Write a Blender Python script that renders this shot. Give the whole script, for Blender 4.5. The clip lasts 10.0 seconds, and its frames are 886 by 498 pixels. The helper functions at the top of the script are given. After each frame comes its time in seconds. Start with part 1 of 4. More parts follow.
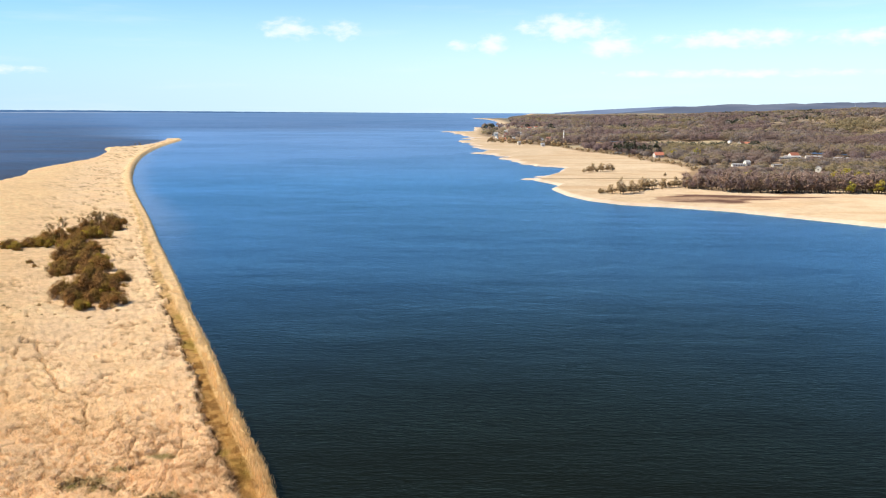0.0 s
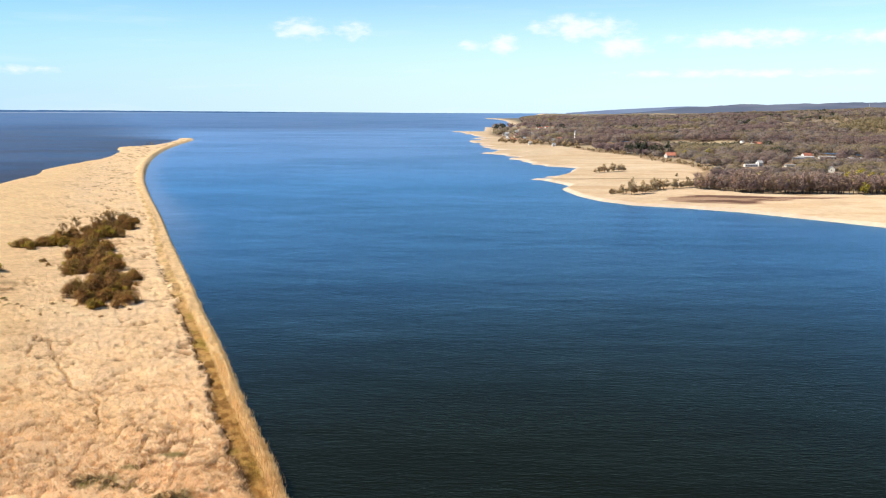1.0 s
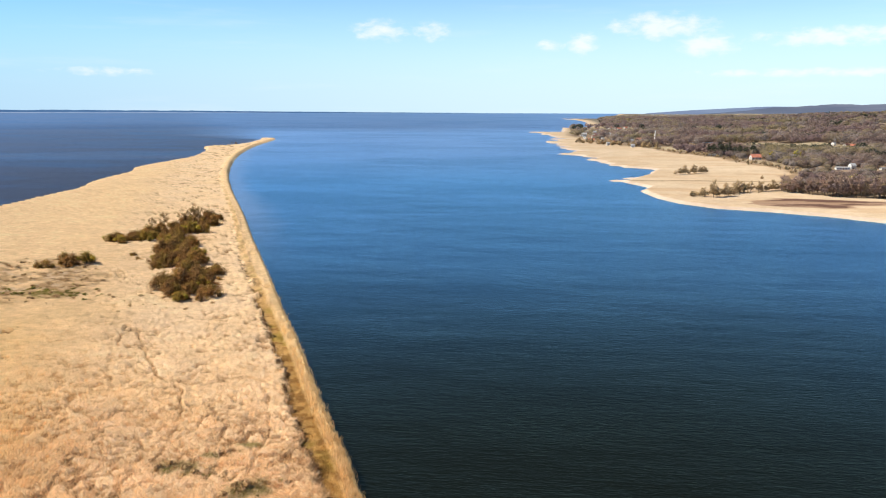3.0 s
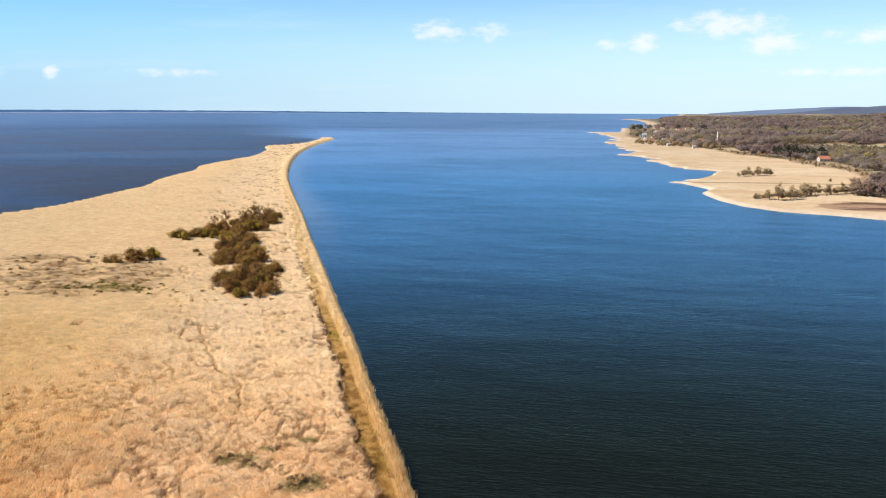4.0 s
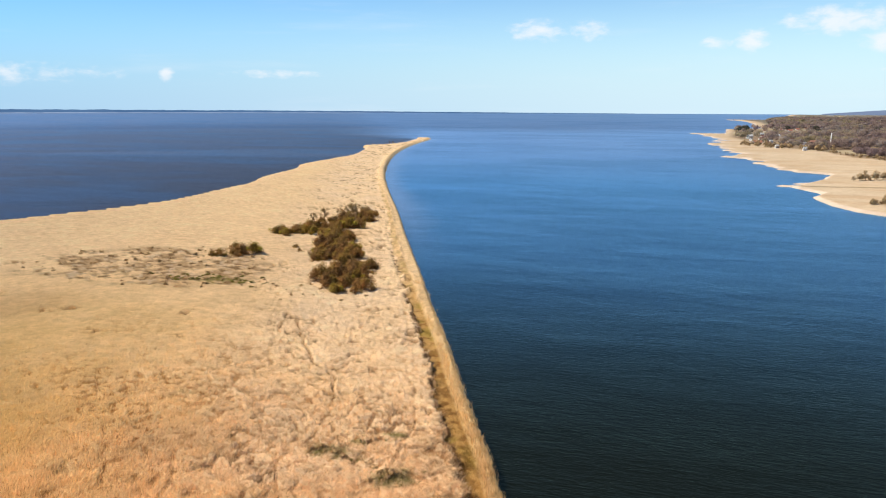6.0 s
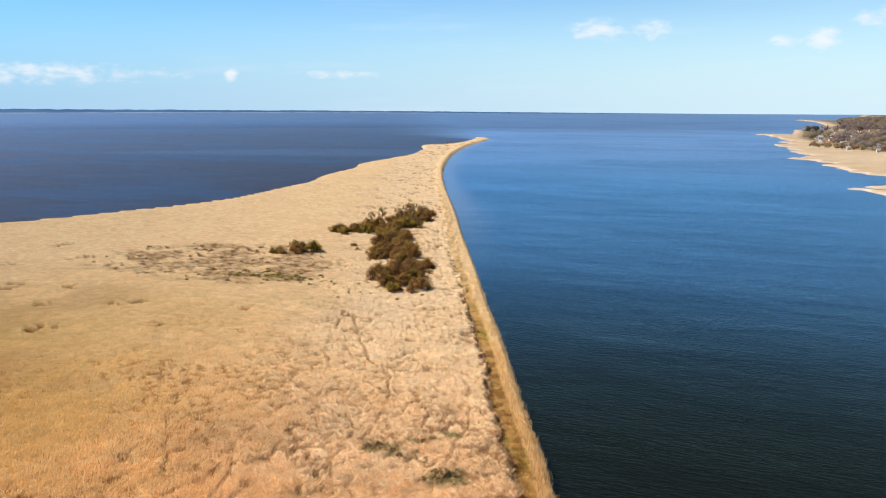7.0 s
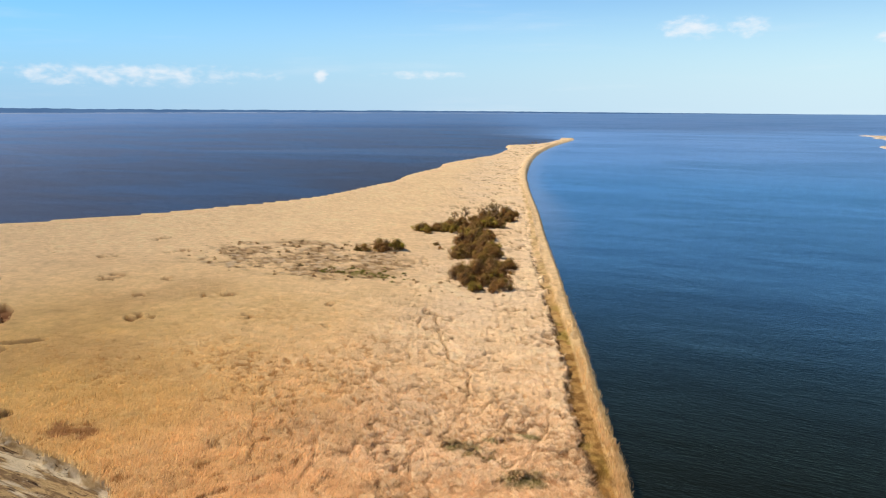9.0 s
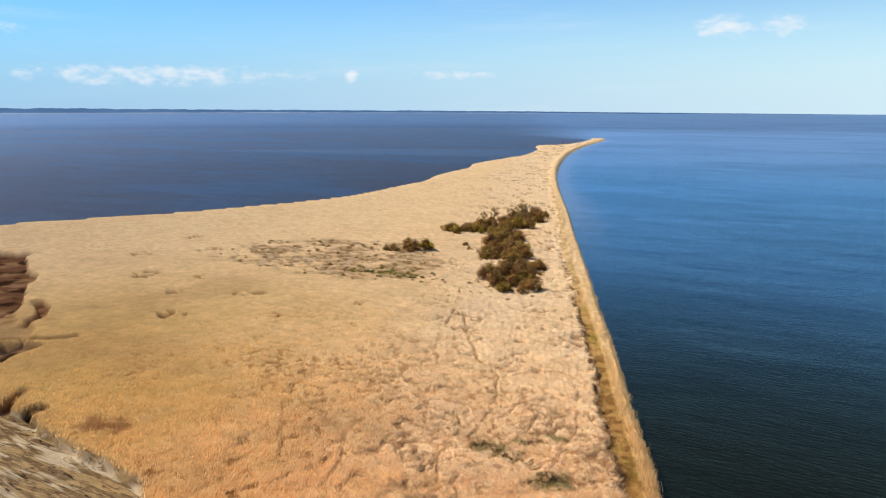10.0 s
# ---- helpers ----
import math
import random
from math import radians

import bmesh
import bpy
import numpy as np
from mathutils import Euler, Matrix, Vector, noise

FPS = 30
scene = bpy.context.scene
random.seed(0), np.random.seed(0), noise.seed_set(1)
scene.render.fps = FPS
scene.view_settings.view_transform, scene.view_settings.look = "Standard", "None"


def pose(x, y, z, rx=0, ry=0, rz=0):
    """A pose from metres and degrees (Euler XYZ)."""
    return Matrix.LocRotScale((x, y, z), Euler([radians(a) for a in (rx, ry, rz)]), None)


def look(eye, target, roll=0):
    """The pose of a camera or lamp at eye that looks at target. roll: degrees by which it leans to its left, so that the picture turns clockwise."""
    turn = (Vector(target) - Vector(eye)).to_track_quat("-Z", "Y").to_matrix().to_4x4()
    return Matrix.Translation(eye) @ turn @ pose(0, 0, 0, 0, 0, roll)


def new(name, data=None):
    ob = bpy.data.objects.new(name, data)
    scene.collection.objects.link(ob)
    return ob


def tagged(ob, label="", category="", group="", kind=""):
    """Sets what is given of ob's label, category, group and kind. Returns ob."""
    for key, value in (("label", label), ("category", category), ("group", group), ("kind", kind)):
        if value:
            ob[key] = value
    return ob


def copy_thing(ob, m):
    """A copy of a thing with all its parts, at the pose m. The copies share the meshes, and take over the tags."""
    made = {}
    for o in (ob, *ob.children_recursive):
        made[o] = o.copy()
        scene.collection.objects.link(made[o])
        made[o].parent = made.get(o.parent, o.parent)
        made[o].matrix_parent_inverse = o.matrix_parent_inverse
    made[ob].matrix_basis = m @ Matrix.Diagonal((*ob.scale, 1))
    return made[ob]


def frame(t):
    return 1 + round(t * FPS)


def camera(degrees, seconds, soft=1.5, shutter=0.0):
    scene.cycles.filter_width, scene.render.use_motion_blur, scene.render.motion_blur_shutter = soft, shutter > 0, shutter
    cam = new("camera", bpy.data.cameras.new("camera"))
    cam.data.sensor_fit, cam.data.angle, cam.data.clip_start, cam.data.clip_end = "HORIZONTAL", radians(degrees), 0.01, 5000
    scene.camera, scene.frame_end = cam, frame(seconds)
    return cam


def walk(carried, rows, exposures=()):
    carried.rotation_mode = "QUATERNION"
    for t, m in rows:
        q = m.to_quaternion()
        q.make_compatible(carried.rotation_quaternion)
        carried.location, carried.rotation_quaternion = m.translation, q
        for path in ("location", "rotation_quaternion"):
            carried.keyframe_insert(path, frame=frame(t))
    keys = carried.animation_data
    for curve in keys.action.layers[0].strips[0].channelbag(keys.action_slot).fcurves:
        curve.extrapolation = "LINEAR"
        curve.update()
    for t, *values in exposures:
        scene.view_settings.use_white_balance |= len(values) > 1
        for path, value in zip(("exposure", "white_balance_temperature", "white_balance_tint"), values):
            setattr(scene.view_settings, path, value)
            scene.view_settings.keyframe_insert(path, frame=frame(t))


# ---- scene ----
cam = camera(60.65, 10.0, soft=1.1)
# The plan is drawn in units of 1.6 m, with the eye 42 units up.
UNIT, EYE = 1.6, 42.0
HEIGHT = UNIT * EYE
TURNS = [
    (0.0, 0.0), (0.5, 0.10), (1.0, 0.81), (1.5, 2.03), (2.0, 3.39), (2.5, 4.67), (2.7, 5.38), (3.8, 9.85), (4.0, 10.78),
    (4.5, 13.02), (5.0, 14.38), (5.5, 15.67), (5.7, 16.54), (6.8, 21.54), (7.0, 22.31), (7.5, 24.27), (8.0, 26.0),
    (8.5, 27.37), (9.0, 28.64), (9.5, 29.81), (10.0, 30.87),
]
walk(cam, [(t, pose(0, 0, HEIGHT, 90 - 10.67, 0, yaw) @ pose(0, 0, 0, 0, 0, 0.21 - 0.0042 * yaw)) for t, yaw in TURNS],
     exposures=[(0.0, 0.47), (2.5, 0.42), (5.0, 0.32), (7.5, 0.27), (10.0, 0.23)])

# ---- sun and sky ----
SUN_LEFT, SUN_UP = 100.0, 48.0
SKY = 0.113
sun_way = Vector((-math.sin(radians(SUN_LEFT)) * math.cos(radians(SUN_UP)), math.cos(radians(SUN_LEFT)) * math.cos(radians(SUN_UP)), math.sin(radians(SUN_UP))))
sun = new("sun", bpy.data.lights.new("sun", "SUN"))
sun.data.energy, sun.data.angle, sun.data.color = 5.0, radians(0.53), (1.0, 0.9, 0.73)
sun.matrix_world = look(sun_way * 800, (0, 0, 0))


class Nodes:
    """Short hand for building a node tree."""

    def __init__(self, tree):
        self.tree = tree
        tree.nodes.clear()

    def add(self, kind, inputs=None, **settings):
        n = self.tree.nodes.new(kind)
        for k, v in settings.items():
            setattr(n, k, v)
        for k, v in (inputs or {}).items():
            if isinstance(v, bpy.types.NodeSocket):
                self.tree.links.new(v, n.inputs[k])
            else:
                n.inputs[k].default_value = v
        return n

    def math(self, op, a, b=0.0, c=0.0, clamp=False):
        return self.add("ShaderNodeMath", {0: a, 1: b, 2: c}, operation=op, use_clamp=clamp).outputs[0]

    def vec(self, op, a, b=(0, 0, 0)):
        n = self.add("ShaderNodeVectorMath", {0: a, 1: b}, operation=op)
        return n.outputs["Value"] if op in ("LENGTH", "DOT_PRODUCT", "DISTANCE") else n.outputs[0]

    def mix(self, fac, a, b, blend="MIX"):
        n = self.add("ShaderNodeMix", data_type="RGBA", blend_type=blend)
        for k, v in ((0, fac), (6, a), (7, b)):
            if isinstance(v, bpy.types.NodeSocket):
                self.tree.links.new(v, n.inputs[k])
            else:
                n.inputs[k].default_value = v if k == 0 else (*v, 1.0)[:4]
        return n.outputs[2]

    def noise(self, vector, scale, detail=3.0, rough=0.55, distort=0.0):
        return self.add("ShaderNodeTexNoise", {"Vector": vector, "Scale": scale, "Detail": detail, "Roughness": rough, "Distortion": distort}).outputs[0]

    def span(self, value, lo, hi, to_lo=0.0, to_hi=1.0, smooth=True):
        return self.add("ShaderNodeMapRange", {0: value, 1: lo, 2: hi, 3: to_lo, 4: to_hi}, interpolation_type="SMOOTHSTEP" if smooth else "LINEAR").outputs[0]


# clouds: degrees to the left, degrees up, half width, half height, weight
CLOUDS = [
    (11.1, 5.4, 2.0, 0.75, 0.8), (7.3, 5.4, 1.4, 0.7, 0.7), (-1.3, 4.35, 1.0, 0.4, 0.75), (-3.6, 4.45, 1.0, 0.75, 0.95),
    (-9.0, 5.6, 3.4, 0.85, 1.0), (-12.2, 4.25, 2.0, 0.75, 1.0), (-20.5, 4.6, 5.2, 0.6, 0.9), (-29.0, 4.5, 3.5, 0.5, 0.85),
    (-20.5, 2.3, 9.0, 0.3, 0.7), (51.0, 2.1, 9.5, 0.75, 0.6), (37.6, 2.17, 0.5, 0.5, 0.9), (30.2, 2.25, 3.2, 0.3, 0.55),
    (61.0, 4.9, 2.0, 0.4, 0.5),
]
world = bpy.data.worlds.new("sky")
scene.world = world
world.use_nodes = True
n = Nodes(world.node_tree)
sky = n.add("ShaderNodeTexSky", sky_type="NISHITA", sun_disc=False, sun_elevation=radians(SUN_UP), sun_rotation=radians(-SUN_LEFT),
            altitude=40.0, air_density=1.0, dust_density=0.1, ozone_density=1.0).outputs[0]
way = n.add("ShaderNodeTexCoord").outputs["Generated"]
parts = n.add("ShaderNodeSeparateXYZ", {0: way}).outputs
left = n.math("MULTIPLY", n.math("ARCTAN2", n.math("MULTIPLY", parts[0], -1.0), parts[1]), 180 / math.pi)
high = n.math("MULTIPLY", n.math("ARCSINE", parts[2]), 180 / math.pi)
flat = n.add("ShaderNodeCombineXYZ", {0: left, 1: high}).outputs[0]
amount = 0.0
for a, e, w, h, k in CLOUDS:
    w, h = w * 1.25, h * 1.25
    off = n.vec("LENGTH", n.vec("MULTIPLY", n.vec("SUBTRACT", flat, (a, e, 0)), (1 / w, 1 / h, 0)))
    amount = n.math("MAXIMUM", n.span(off, 1.25, 0.0, 0.0, k), amount)
grain = n.noise(n.vec("MULTIPLY", flat, (1.0, 2.0, 1.0)), 0.75, 5.0, 0.55, 0.2)
thick = n.span(n.math("ADD", n.math("MULTIPLY_ADD", grain, 1.7, -0.35), n.math("MULTIPLY", amount, 0.72)), 0.5, 1.35)
wisp = n.span(n.noise(n.vec("MULTIPLY", flat, (0.06, 0.55, 1.0)), 1.0, 5.0, 0.6), 0.5, 0.85, 0.0, 0.22)
thick = n.math("MULTIPLY", thick, n.span(amount, 0.02, 0.2))
cover = n.math("MAXIMUM", n.math("MULTIPLY", thick, 0.8), wisp)
side = n.span(left, 75.0, -15.0)
deep_blue = n.mix(1.0, sky, n.mix(n.span(high, 3.0, 28.0), n.mix(side, (0.29, 0.67, 1.06), (0.78, 1.02, 1.18)), n.mix(n.span(high, 26.0, 50.0), (0.44, 0.54, 0.82), (0.38, 0.38, 0.36))), "MULTIPLY")
haze = n.mix(side, (2.55, 4.3, 6.35), (4.9, 6.35, 7.3))
blue = n.mix(n.span(high, 9.0, -0.5, 0.0, 0.9), deep_blue, haze)
shown = n.mix(cover, blue, (6.8, 7.0, 7.3))
n.add("ShaderNodeOutputWorld", {0: n.add("ShaderNodeBackground", {0: shown, 1: SKY}).outputs[0]})


# ---- materials ----
def material(name):
    m = bpy.data.materials.new(name)
    m.use_nodes = True
    return m, Nodes(m.node_tree)


def finish(n, colour, rough=0.8, bump=None, strength=0.3, distance=0.05, metal=0.0, specular=0.3, normal=None):
    ins = {"Base Color": colour if isinstance(colour, bpy.types.NodeSocket) else (*colour, 1.0), "Roughness": rough, "Metallic": metal, "Specular IOR Level": specular}
    if bump is not None:
        ins["Normal"] = n.add("ShaderNodeBump", {"Strength": strength, "Distance": distance, "Height": bump}).outputs[0]
    if normal is not None:
        ins["Normal"] = normal
    n.add("ShaderNodeOutputMaterial", {0: n.add("ShaderNodeBsdfPrincipled", ins).outputs[0]})


def place_of(n):
    """The place in units of the plan."""
    return n.vec("MULTIPLY", n.add("ShaderNodeNewGeometry").outputs["Position"], (1 / UNIT, 1 / UNIT, 1 / UNIT))


def mottled(name, a, b, scale, rough=0.85, fine=6.0, per_object=0.25, bump=0.3):
    """Two colours mixed by noise of two scales, a little different from object to object."""
    m, n = material(name)
    p = place_of(n)
    big, small = n.noise(p, scale), n.noise(p, scale * fine, 4.0, 0.7)
    c = n.mix(n.span(n.math("ADD", n.math("MULTIPLY", big, 0.6), n.math("MULTIPLY", small, 0.4)), 0.35, 0.65), a, b)
    r = n.add("ShaderNodeObjectInfo").outputs["Random"]
    c = n.mix(1.0, c, n.add("ShaderNodeCombineColor", {0: n.span(r, 0, 1, 1 - per_object, 1 + per_object, False), 1: n.span(r, 0, 1, 1 - per_object, 1 + per_object, False), 2: n.span(r, 0, 1, 1 - per_object, 1 + per_object, False)}).outputs[0], "MULTIPLY")
    finish(n, c, rough, small, bump)
    return m


def tinted(name, rough, scale, spread, bump=0.0, thin=False):
    """The colour that the mesh carries for each kind of growth and for painted shade, broken up by noise and from leaf
    to leaf.
    """
    m, n = material(name)
    g = n.add("ShaderNodeNewGeometry").outputs
    place = place_of(n)
    tint = n.add("ShaderNodeAttribute", attribute_name="tint").outputs["Color"]
    big, small = n.noise(place, scale, 5.0, 0.65), n.noise(place, scale * 9, 4.0, 0.7)
    k = n.math("ADD", n.math("MULTIPLY", big, 0.5), n.math("MULTIPLY", small, 0.5))
    if thin:
        k = n.math("ADD", n.math("MULTIPLY", k, 0.4), n.math("MULTIPLY", g["Random Per Island"], 0.6))
    if name == "reed":
        cut = n.add("ShaderNodeAttribute", attribute_name="cut").outputs["Fac"]
        laid = n.add("ShaderNodeMapping", {"Vector": place, "Rotation": (0, 0, radians(4)), "Scale": (0.3, 1.9, 1.0)}).outputs[0]
        straw = n.noise(laid, 0.9, 6.0, 0.7, 0.6)
        heap = n.noise(laid, 0.32, 4.0, 0.6, 0.8)
        dark = n.noise(laid, 1.1, 3.0, 0.6, 0.9)
        tint = n.mix(n.math("MULTIPLY", cut, n.span(straw, 0.42, 0.6)), tint, (0.6, 0.41, 0.2))
        tint = n.mix(n.math("MULTIPLY", cut, n.span(heap, 0.5, 0.6, 0.0, 0.9)), tint, (0.78, 0.65, 0.45))
        tint = n.mix(n.math("MULTIPLY", cut, n.span(dark, 0.6, 0.66)), tint, (0.06, 0.035, 0.025))
    lo, hi = 1 - spread, 1 + spread
    f = n.span(k, 0.3, 0.7, lo, hi, False) if not thin else n.span(k, 0.1, 0.9, lo, hi, False)
    c = n.mix(1.0, tint, n.add("ShaderNodeCombineColor", {0: f, 1: n.math("POWER", f, 1.08), 2: n.math("POWER", f, 1.2)}).outputs[0], "MULTIPLY")
    if thin:
        leaf = n.add("ShaderNodeBsdfDiffuse", {"Color": c}).outputs[0]
        lit = n.add("ShaderNodeBsdfTranslucent", {"Color": c}).outputs[0]
        n.add("ShaderNodeOutputMaterial", {0: n.add("ShaderNodeMixShader", {0: {"woods": 0.6, "twigs": 0.2}.get(name, 0.6), 1: leaf, 2: lit}).outputs[0]})
    else:
        dent = n.add("ShaderNodeBump", {"Strength": bump, "Distance": 0.5, "Height": small}).outputs[0]
        n.add("ShaderNodeOutputMaterial", {0: n.add("ShaderNodeBsdfDiffuse", {"Color": c, "Roughness": rough, "Normal": dent}).outputs[0]})
    return m


def water_material():
    m, n = material("water")
    p = place_of(n)
    murk_and_haze = n.add("ShaderNodeAttribute", attribute_name="murk_and_haze").outputs["Fac"]
    lee = n.add("ShaderNodeAttribute", attribute_name="lee").outputs["Fac"]
    near = n.add("ShaderNodeAttribute", attribute_name="near").outputs["Fac"]
    drift = n.noise(n.vec("MULTIPLY", p, (0.006, 0.012, 1.0)), 1.0, 5.0, 0.6, 0.4)
    body = n.mix(n.math("MULTIPLY", near, 0.8), n.mix(murk_and_haze, (0.002, 0.006, 0.006), (0.018, 0.016, 0.02)), (0.006, 0.0065, 0.0035))
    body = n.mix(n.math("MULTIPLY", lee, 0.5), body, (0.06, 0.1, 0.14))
    # the sky's reflection is painted as sheen colours that change with side and distance
    sheen = n.mix(n.span(murk_and_haze, 0.5, 1.0, smooth=False), n.mix(n.span(murk_and_haze, 0.0, 0.5, smooth=False), (0.42, 0.76, 1.0), (0.6, 0.77, 0.95)), (0.275, 0.255, 0.27))
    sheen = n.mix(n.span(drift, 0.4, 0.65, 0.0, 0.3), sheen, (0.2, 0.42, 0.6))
    # darker sheen close by stands for the weaker reflection at steep angles
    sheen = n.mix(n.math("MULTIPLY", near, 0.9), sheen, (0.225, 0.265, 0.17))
    # calm water's brighter reflection in the lee, put into the sheen colour
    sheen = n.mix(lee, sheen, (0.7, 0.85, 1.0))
    w1 = n.noise(n.vec("MULTIPLY", p, (0.4, 1.5, 1.0)), 1.0, 4.0, 0.55, 0.25)
    w2 = n.noise(n.vec("MULTIPLY", p, (1.1, 3.4, 1.0)), 1.0, 3.0, 0.6, 0.4)
    w3 = n.noise(n.vec("MULTIPLY", p, (0.03, 0.07, 1.0)), 1.0, 3.0, 0.5)
    wave = n.math("ADD", n.math("ADD", n.math("MULTIPLY", w1, 0.16), n.math("MULTIPLY", w2, 0.11)), n.math("MULTIPLY", w3, 0.7))
    gust = n.span(n.noise(n.vec("MULTIPLY", p, (0.02, 0.05, 1.0)), 1.0, 4.0, 0.6), 0.3, 0.7, 0.5, 0.85, False)
    dent = n.add("ShaderNodeBump", {"Strength": gust, "Distance": 1.28, "Height": wave}).outputs[0]
    deep = n.add("ShaderNodeBsdfDiffuse", {"Color": body}).outputs[0]
    shine = n.add("ShaderNodeBsdfGlossy", {"Color": sheen, "Roughness": 0.3, "Normal": dent}).outputs[0]
    fac = n.add("ShaderNodeFresnel", {"IOR": 1.333, "Normal": dent}).outputs[0]
    fac = n.math("MULTIPLY", fac, 1.42, clamp=True)
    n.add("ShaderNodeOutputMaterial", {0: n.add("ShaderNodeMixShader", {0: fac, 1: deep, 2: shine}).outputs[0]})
    return m


WATER = water_material()
REED = tinted("reed", 0.9, 0.5, 0.28, 0.9)
BLADES = tinted("reed_blades", 0.8, 0.12, 0.2, thin=True)
LAND = tinted("far_land", 0.95, 0.05, 0.2, 0.3)
WOODS = tinted("woods", 0.9, 0.02, 0.09, thin=True)
TWIGS = tinted("twigs", 0.85, 0.2, 0.22, thin=True)
BARK = mottled("bark", (0.10, 0.075, 0.055), (0.2, 0.16, 0.12), 2.0)
PALE_BARK = mottled("pale_bark", (0.25, 0.22, 0.18), (0.4, 0.36, 0.3), 2.0)
WHITE_WALL = mottled("white_render", (0.72, 0.7, 0.65), (0.82, 0.8, 0.76), 0.6)
CREAM_WALL = mottled("cream_render", (0.55, 0.48, 0.38), (0.65, 0.58, 0.48), 0.6)
RED_TILE = mottled("red_roof_tiles", (0.36, 0.13, 0.085), (0.45, 0.19, 0.13), 1.5)
BROWN_TILE = mottled("brown_roof_tiles", (0.16, 0.08, 0.06), (0.24, 0.13, 0.1), 1.5)
GREY_TILE = mottled("grey_roof", (0.28, 0.28, 0.29), (0.4, 0.4, 0.41), 1.5)
GLASS = mottled("dark_panes", (0.02, 0.025, 0.03), (0.04, 0.045, 0.05), 1.0, rough=0.1, bump=0.0)
DOOR_PAINT = mottled("door_paint", (0.12, 0.07, 0.04), (0.18, 0.1, 0.06), 3.0)
STEEL = mottled("weathered_steel", (0.4, 0.4, 0.42), (0.5, 0.5, 0.52), 3.0, rough=0.5)


def hazy_glow_material(name, a, b):
    """A plain far backdrop that glows by itself, the haze of miles of blue air painted into its colour."""
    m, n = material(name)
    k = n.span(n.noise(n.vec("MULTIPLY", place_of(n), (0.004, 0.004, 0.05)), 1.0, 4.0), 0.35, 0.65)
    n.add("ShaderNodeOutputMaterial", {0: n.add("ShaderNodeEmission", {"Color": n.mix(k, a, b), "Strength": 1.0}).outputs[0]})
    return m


FAR_COAST = hazy_glow_material("far_coast", (0.065, 0.135, 0.27), (0.085, 0.165, 0.31))
FAR_HILLS = hazy_glow_material("far_hills", (0.17, 0.22, 0.34), (0.2, 0.26, 0.38))
WOODED_RIDGE = hazy_glow_material("wooded_ridge", (0.12, 0.145, 0.21), (0.17, 0.19, 0.255))
FAR_SAND = hazy_glow_material("far_coast_beach", (0.24, 0.31, 0.46), (0.32, 0.39, 0.54))


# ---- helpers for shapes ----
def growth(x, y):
    """Metres to a unit of the plan: the far distance is drawn in towards the eye, to fit the camera's view, and ends at
    the horizon 4.9 km out.
    """
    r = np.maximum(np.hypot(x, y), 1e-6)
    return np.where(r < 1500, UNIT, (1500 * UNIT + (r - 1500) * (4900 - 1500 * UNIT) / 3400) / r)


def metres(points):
    """Points of the plan, in metres, scaled from the eye so that the camera's view stays the same."""
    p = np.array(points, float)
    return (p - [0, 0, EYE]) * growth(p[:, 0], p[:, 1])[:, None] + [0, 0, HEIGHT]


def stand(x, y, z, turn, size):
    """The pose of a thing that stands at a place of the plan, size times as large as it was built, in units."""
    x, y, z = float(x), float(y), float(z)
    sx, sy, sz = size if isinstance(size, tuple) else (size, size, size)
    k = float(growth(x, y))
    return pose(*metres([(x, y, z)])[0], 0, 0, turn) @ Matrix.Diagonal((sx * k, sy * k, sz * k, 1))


def lattice(x, y, seed):
    """Smooth noise from 0 to 1 on arrays, one bump a metre."""
    xi, yi = np.floor(x).astype(np.int64), np.floor(y).astype(np.int64)
    u, v = x - xi, y - yi
    u, v = u * u * (3 - 2 * u), v * v * (3 - 2 * v)

    def h(a, b):
        k = (a * 374761393 + b * 668265263 + seed * 974711) & 0x7FFFFFFF
        k = ((k ^ (k >> 13)) * 1274126177) & 0x7FFFFFFF
        return ((k ^ (k >> 16)) & 0xFFFF) / 65535.0

    return (h(xi, yi) * (1 - u) + h(xi + 1, yi) * u) * (1 - v) + (h(xi, yi + 1) * (1 - u) + h(xi + 1, yi + 1) * u) * v


def rough(x, y, size, seed, octaves=3):
    total, gain, norm = 0.0, 1.0, 0.0
    for k in range(octaves):
        total, norm = total + gain * lattice(x / size * 2**k, y / size * 2**k, seed + k), norm + gain
        gain *= 0.5
    return total / norm


def ramp(v, lo, hi):
    k = np.clip((v - lo) / (hi - lo), 0, 1)
    return k * k * (3 - 2 * k)


def away(x, y, line):
    """The distance from a line of points."""
    best = np.full(np.shape(x), 1e9)
    for (ax, ay), (bx, by) in zip(line, line[1:]):
        k = np.clip(((x - ax) * (bx - ax) + (y - ay) * (by - ay)) / max((bx - ax) ** 2 + (by - ay) ** 2, 1e-9), 0, 1)
        best = np.minimum(best, np.hypot(x - ax - k * (bx - ax), y - ay - k * (by - ay)))
    return best


def within(x, y, ring):
    odd = np.zeros(np.shape(x), bool)
    for (ax, ay), (bx, by) in zip(ring, [*ring[1:], ring[0]]):
        if ay != by:
            odd ^= ((ay > y) != (by > y)) & (x < (bx - ax) * (y - ay) / (by - ay) + ax)
    return odd


def inland(x, y, ring):
    """The distance from a ring's edge: plus inside, minus outside."""
    return away(x, y, [*ring, ring[0]]) * np.where(within(x, y, ring), 1, -1)


def smoothed(line, rounds=1):
    for _ in range(rounds):
        line = [line[0]] + [tuple(np.add(np.multiply(a, 1 - k), np.multiply(b, k))) for a, b in zip(line, line[1:]) for k in (0.25, 0.75)] + [line[-1]]
    return line


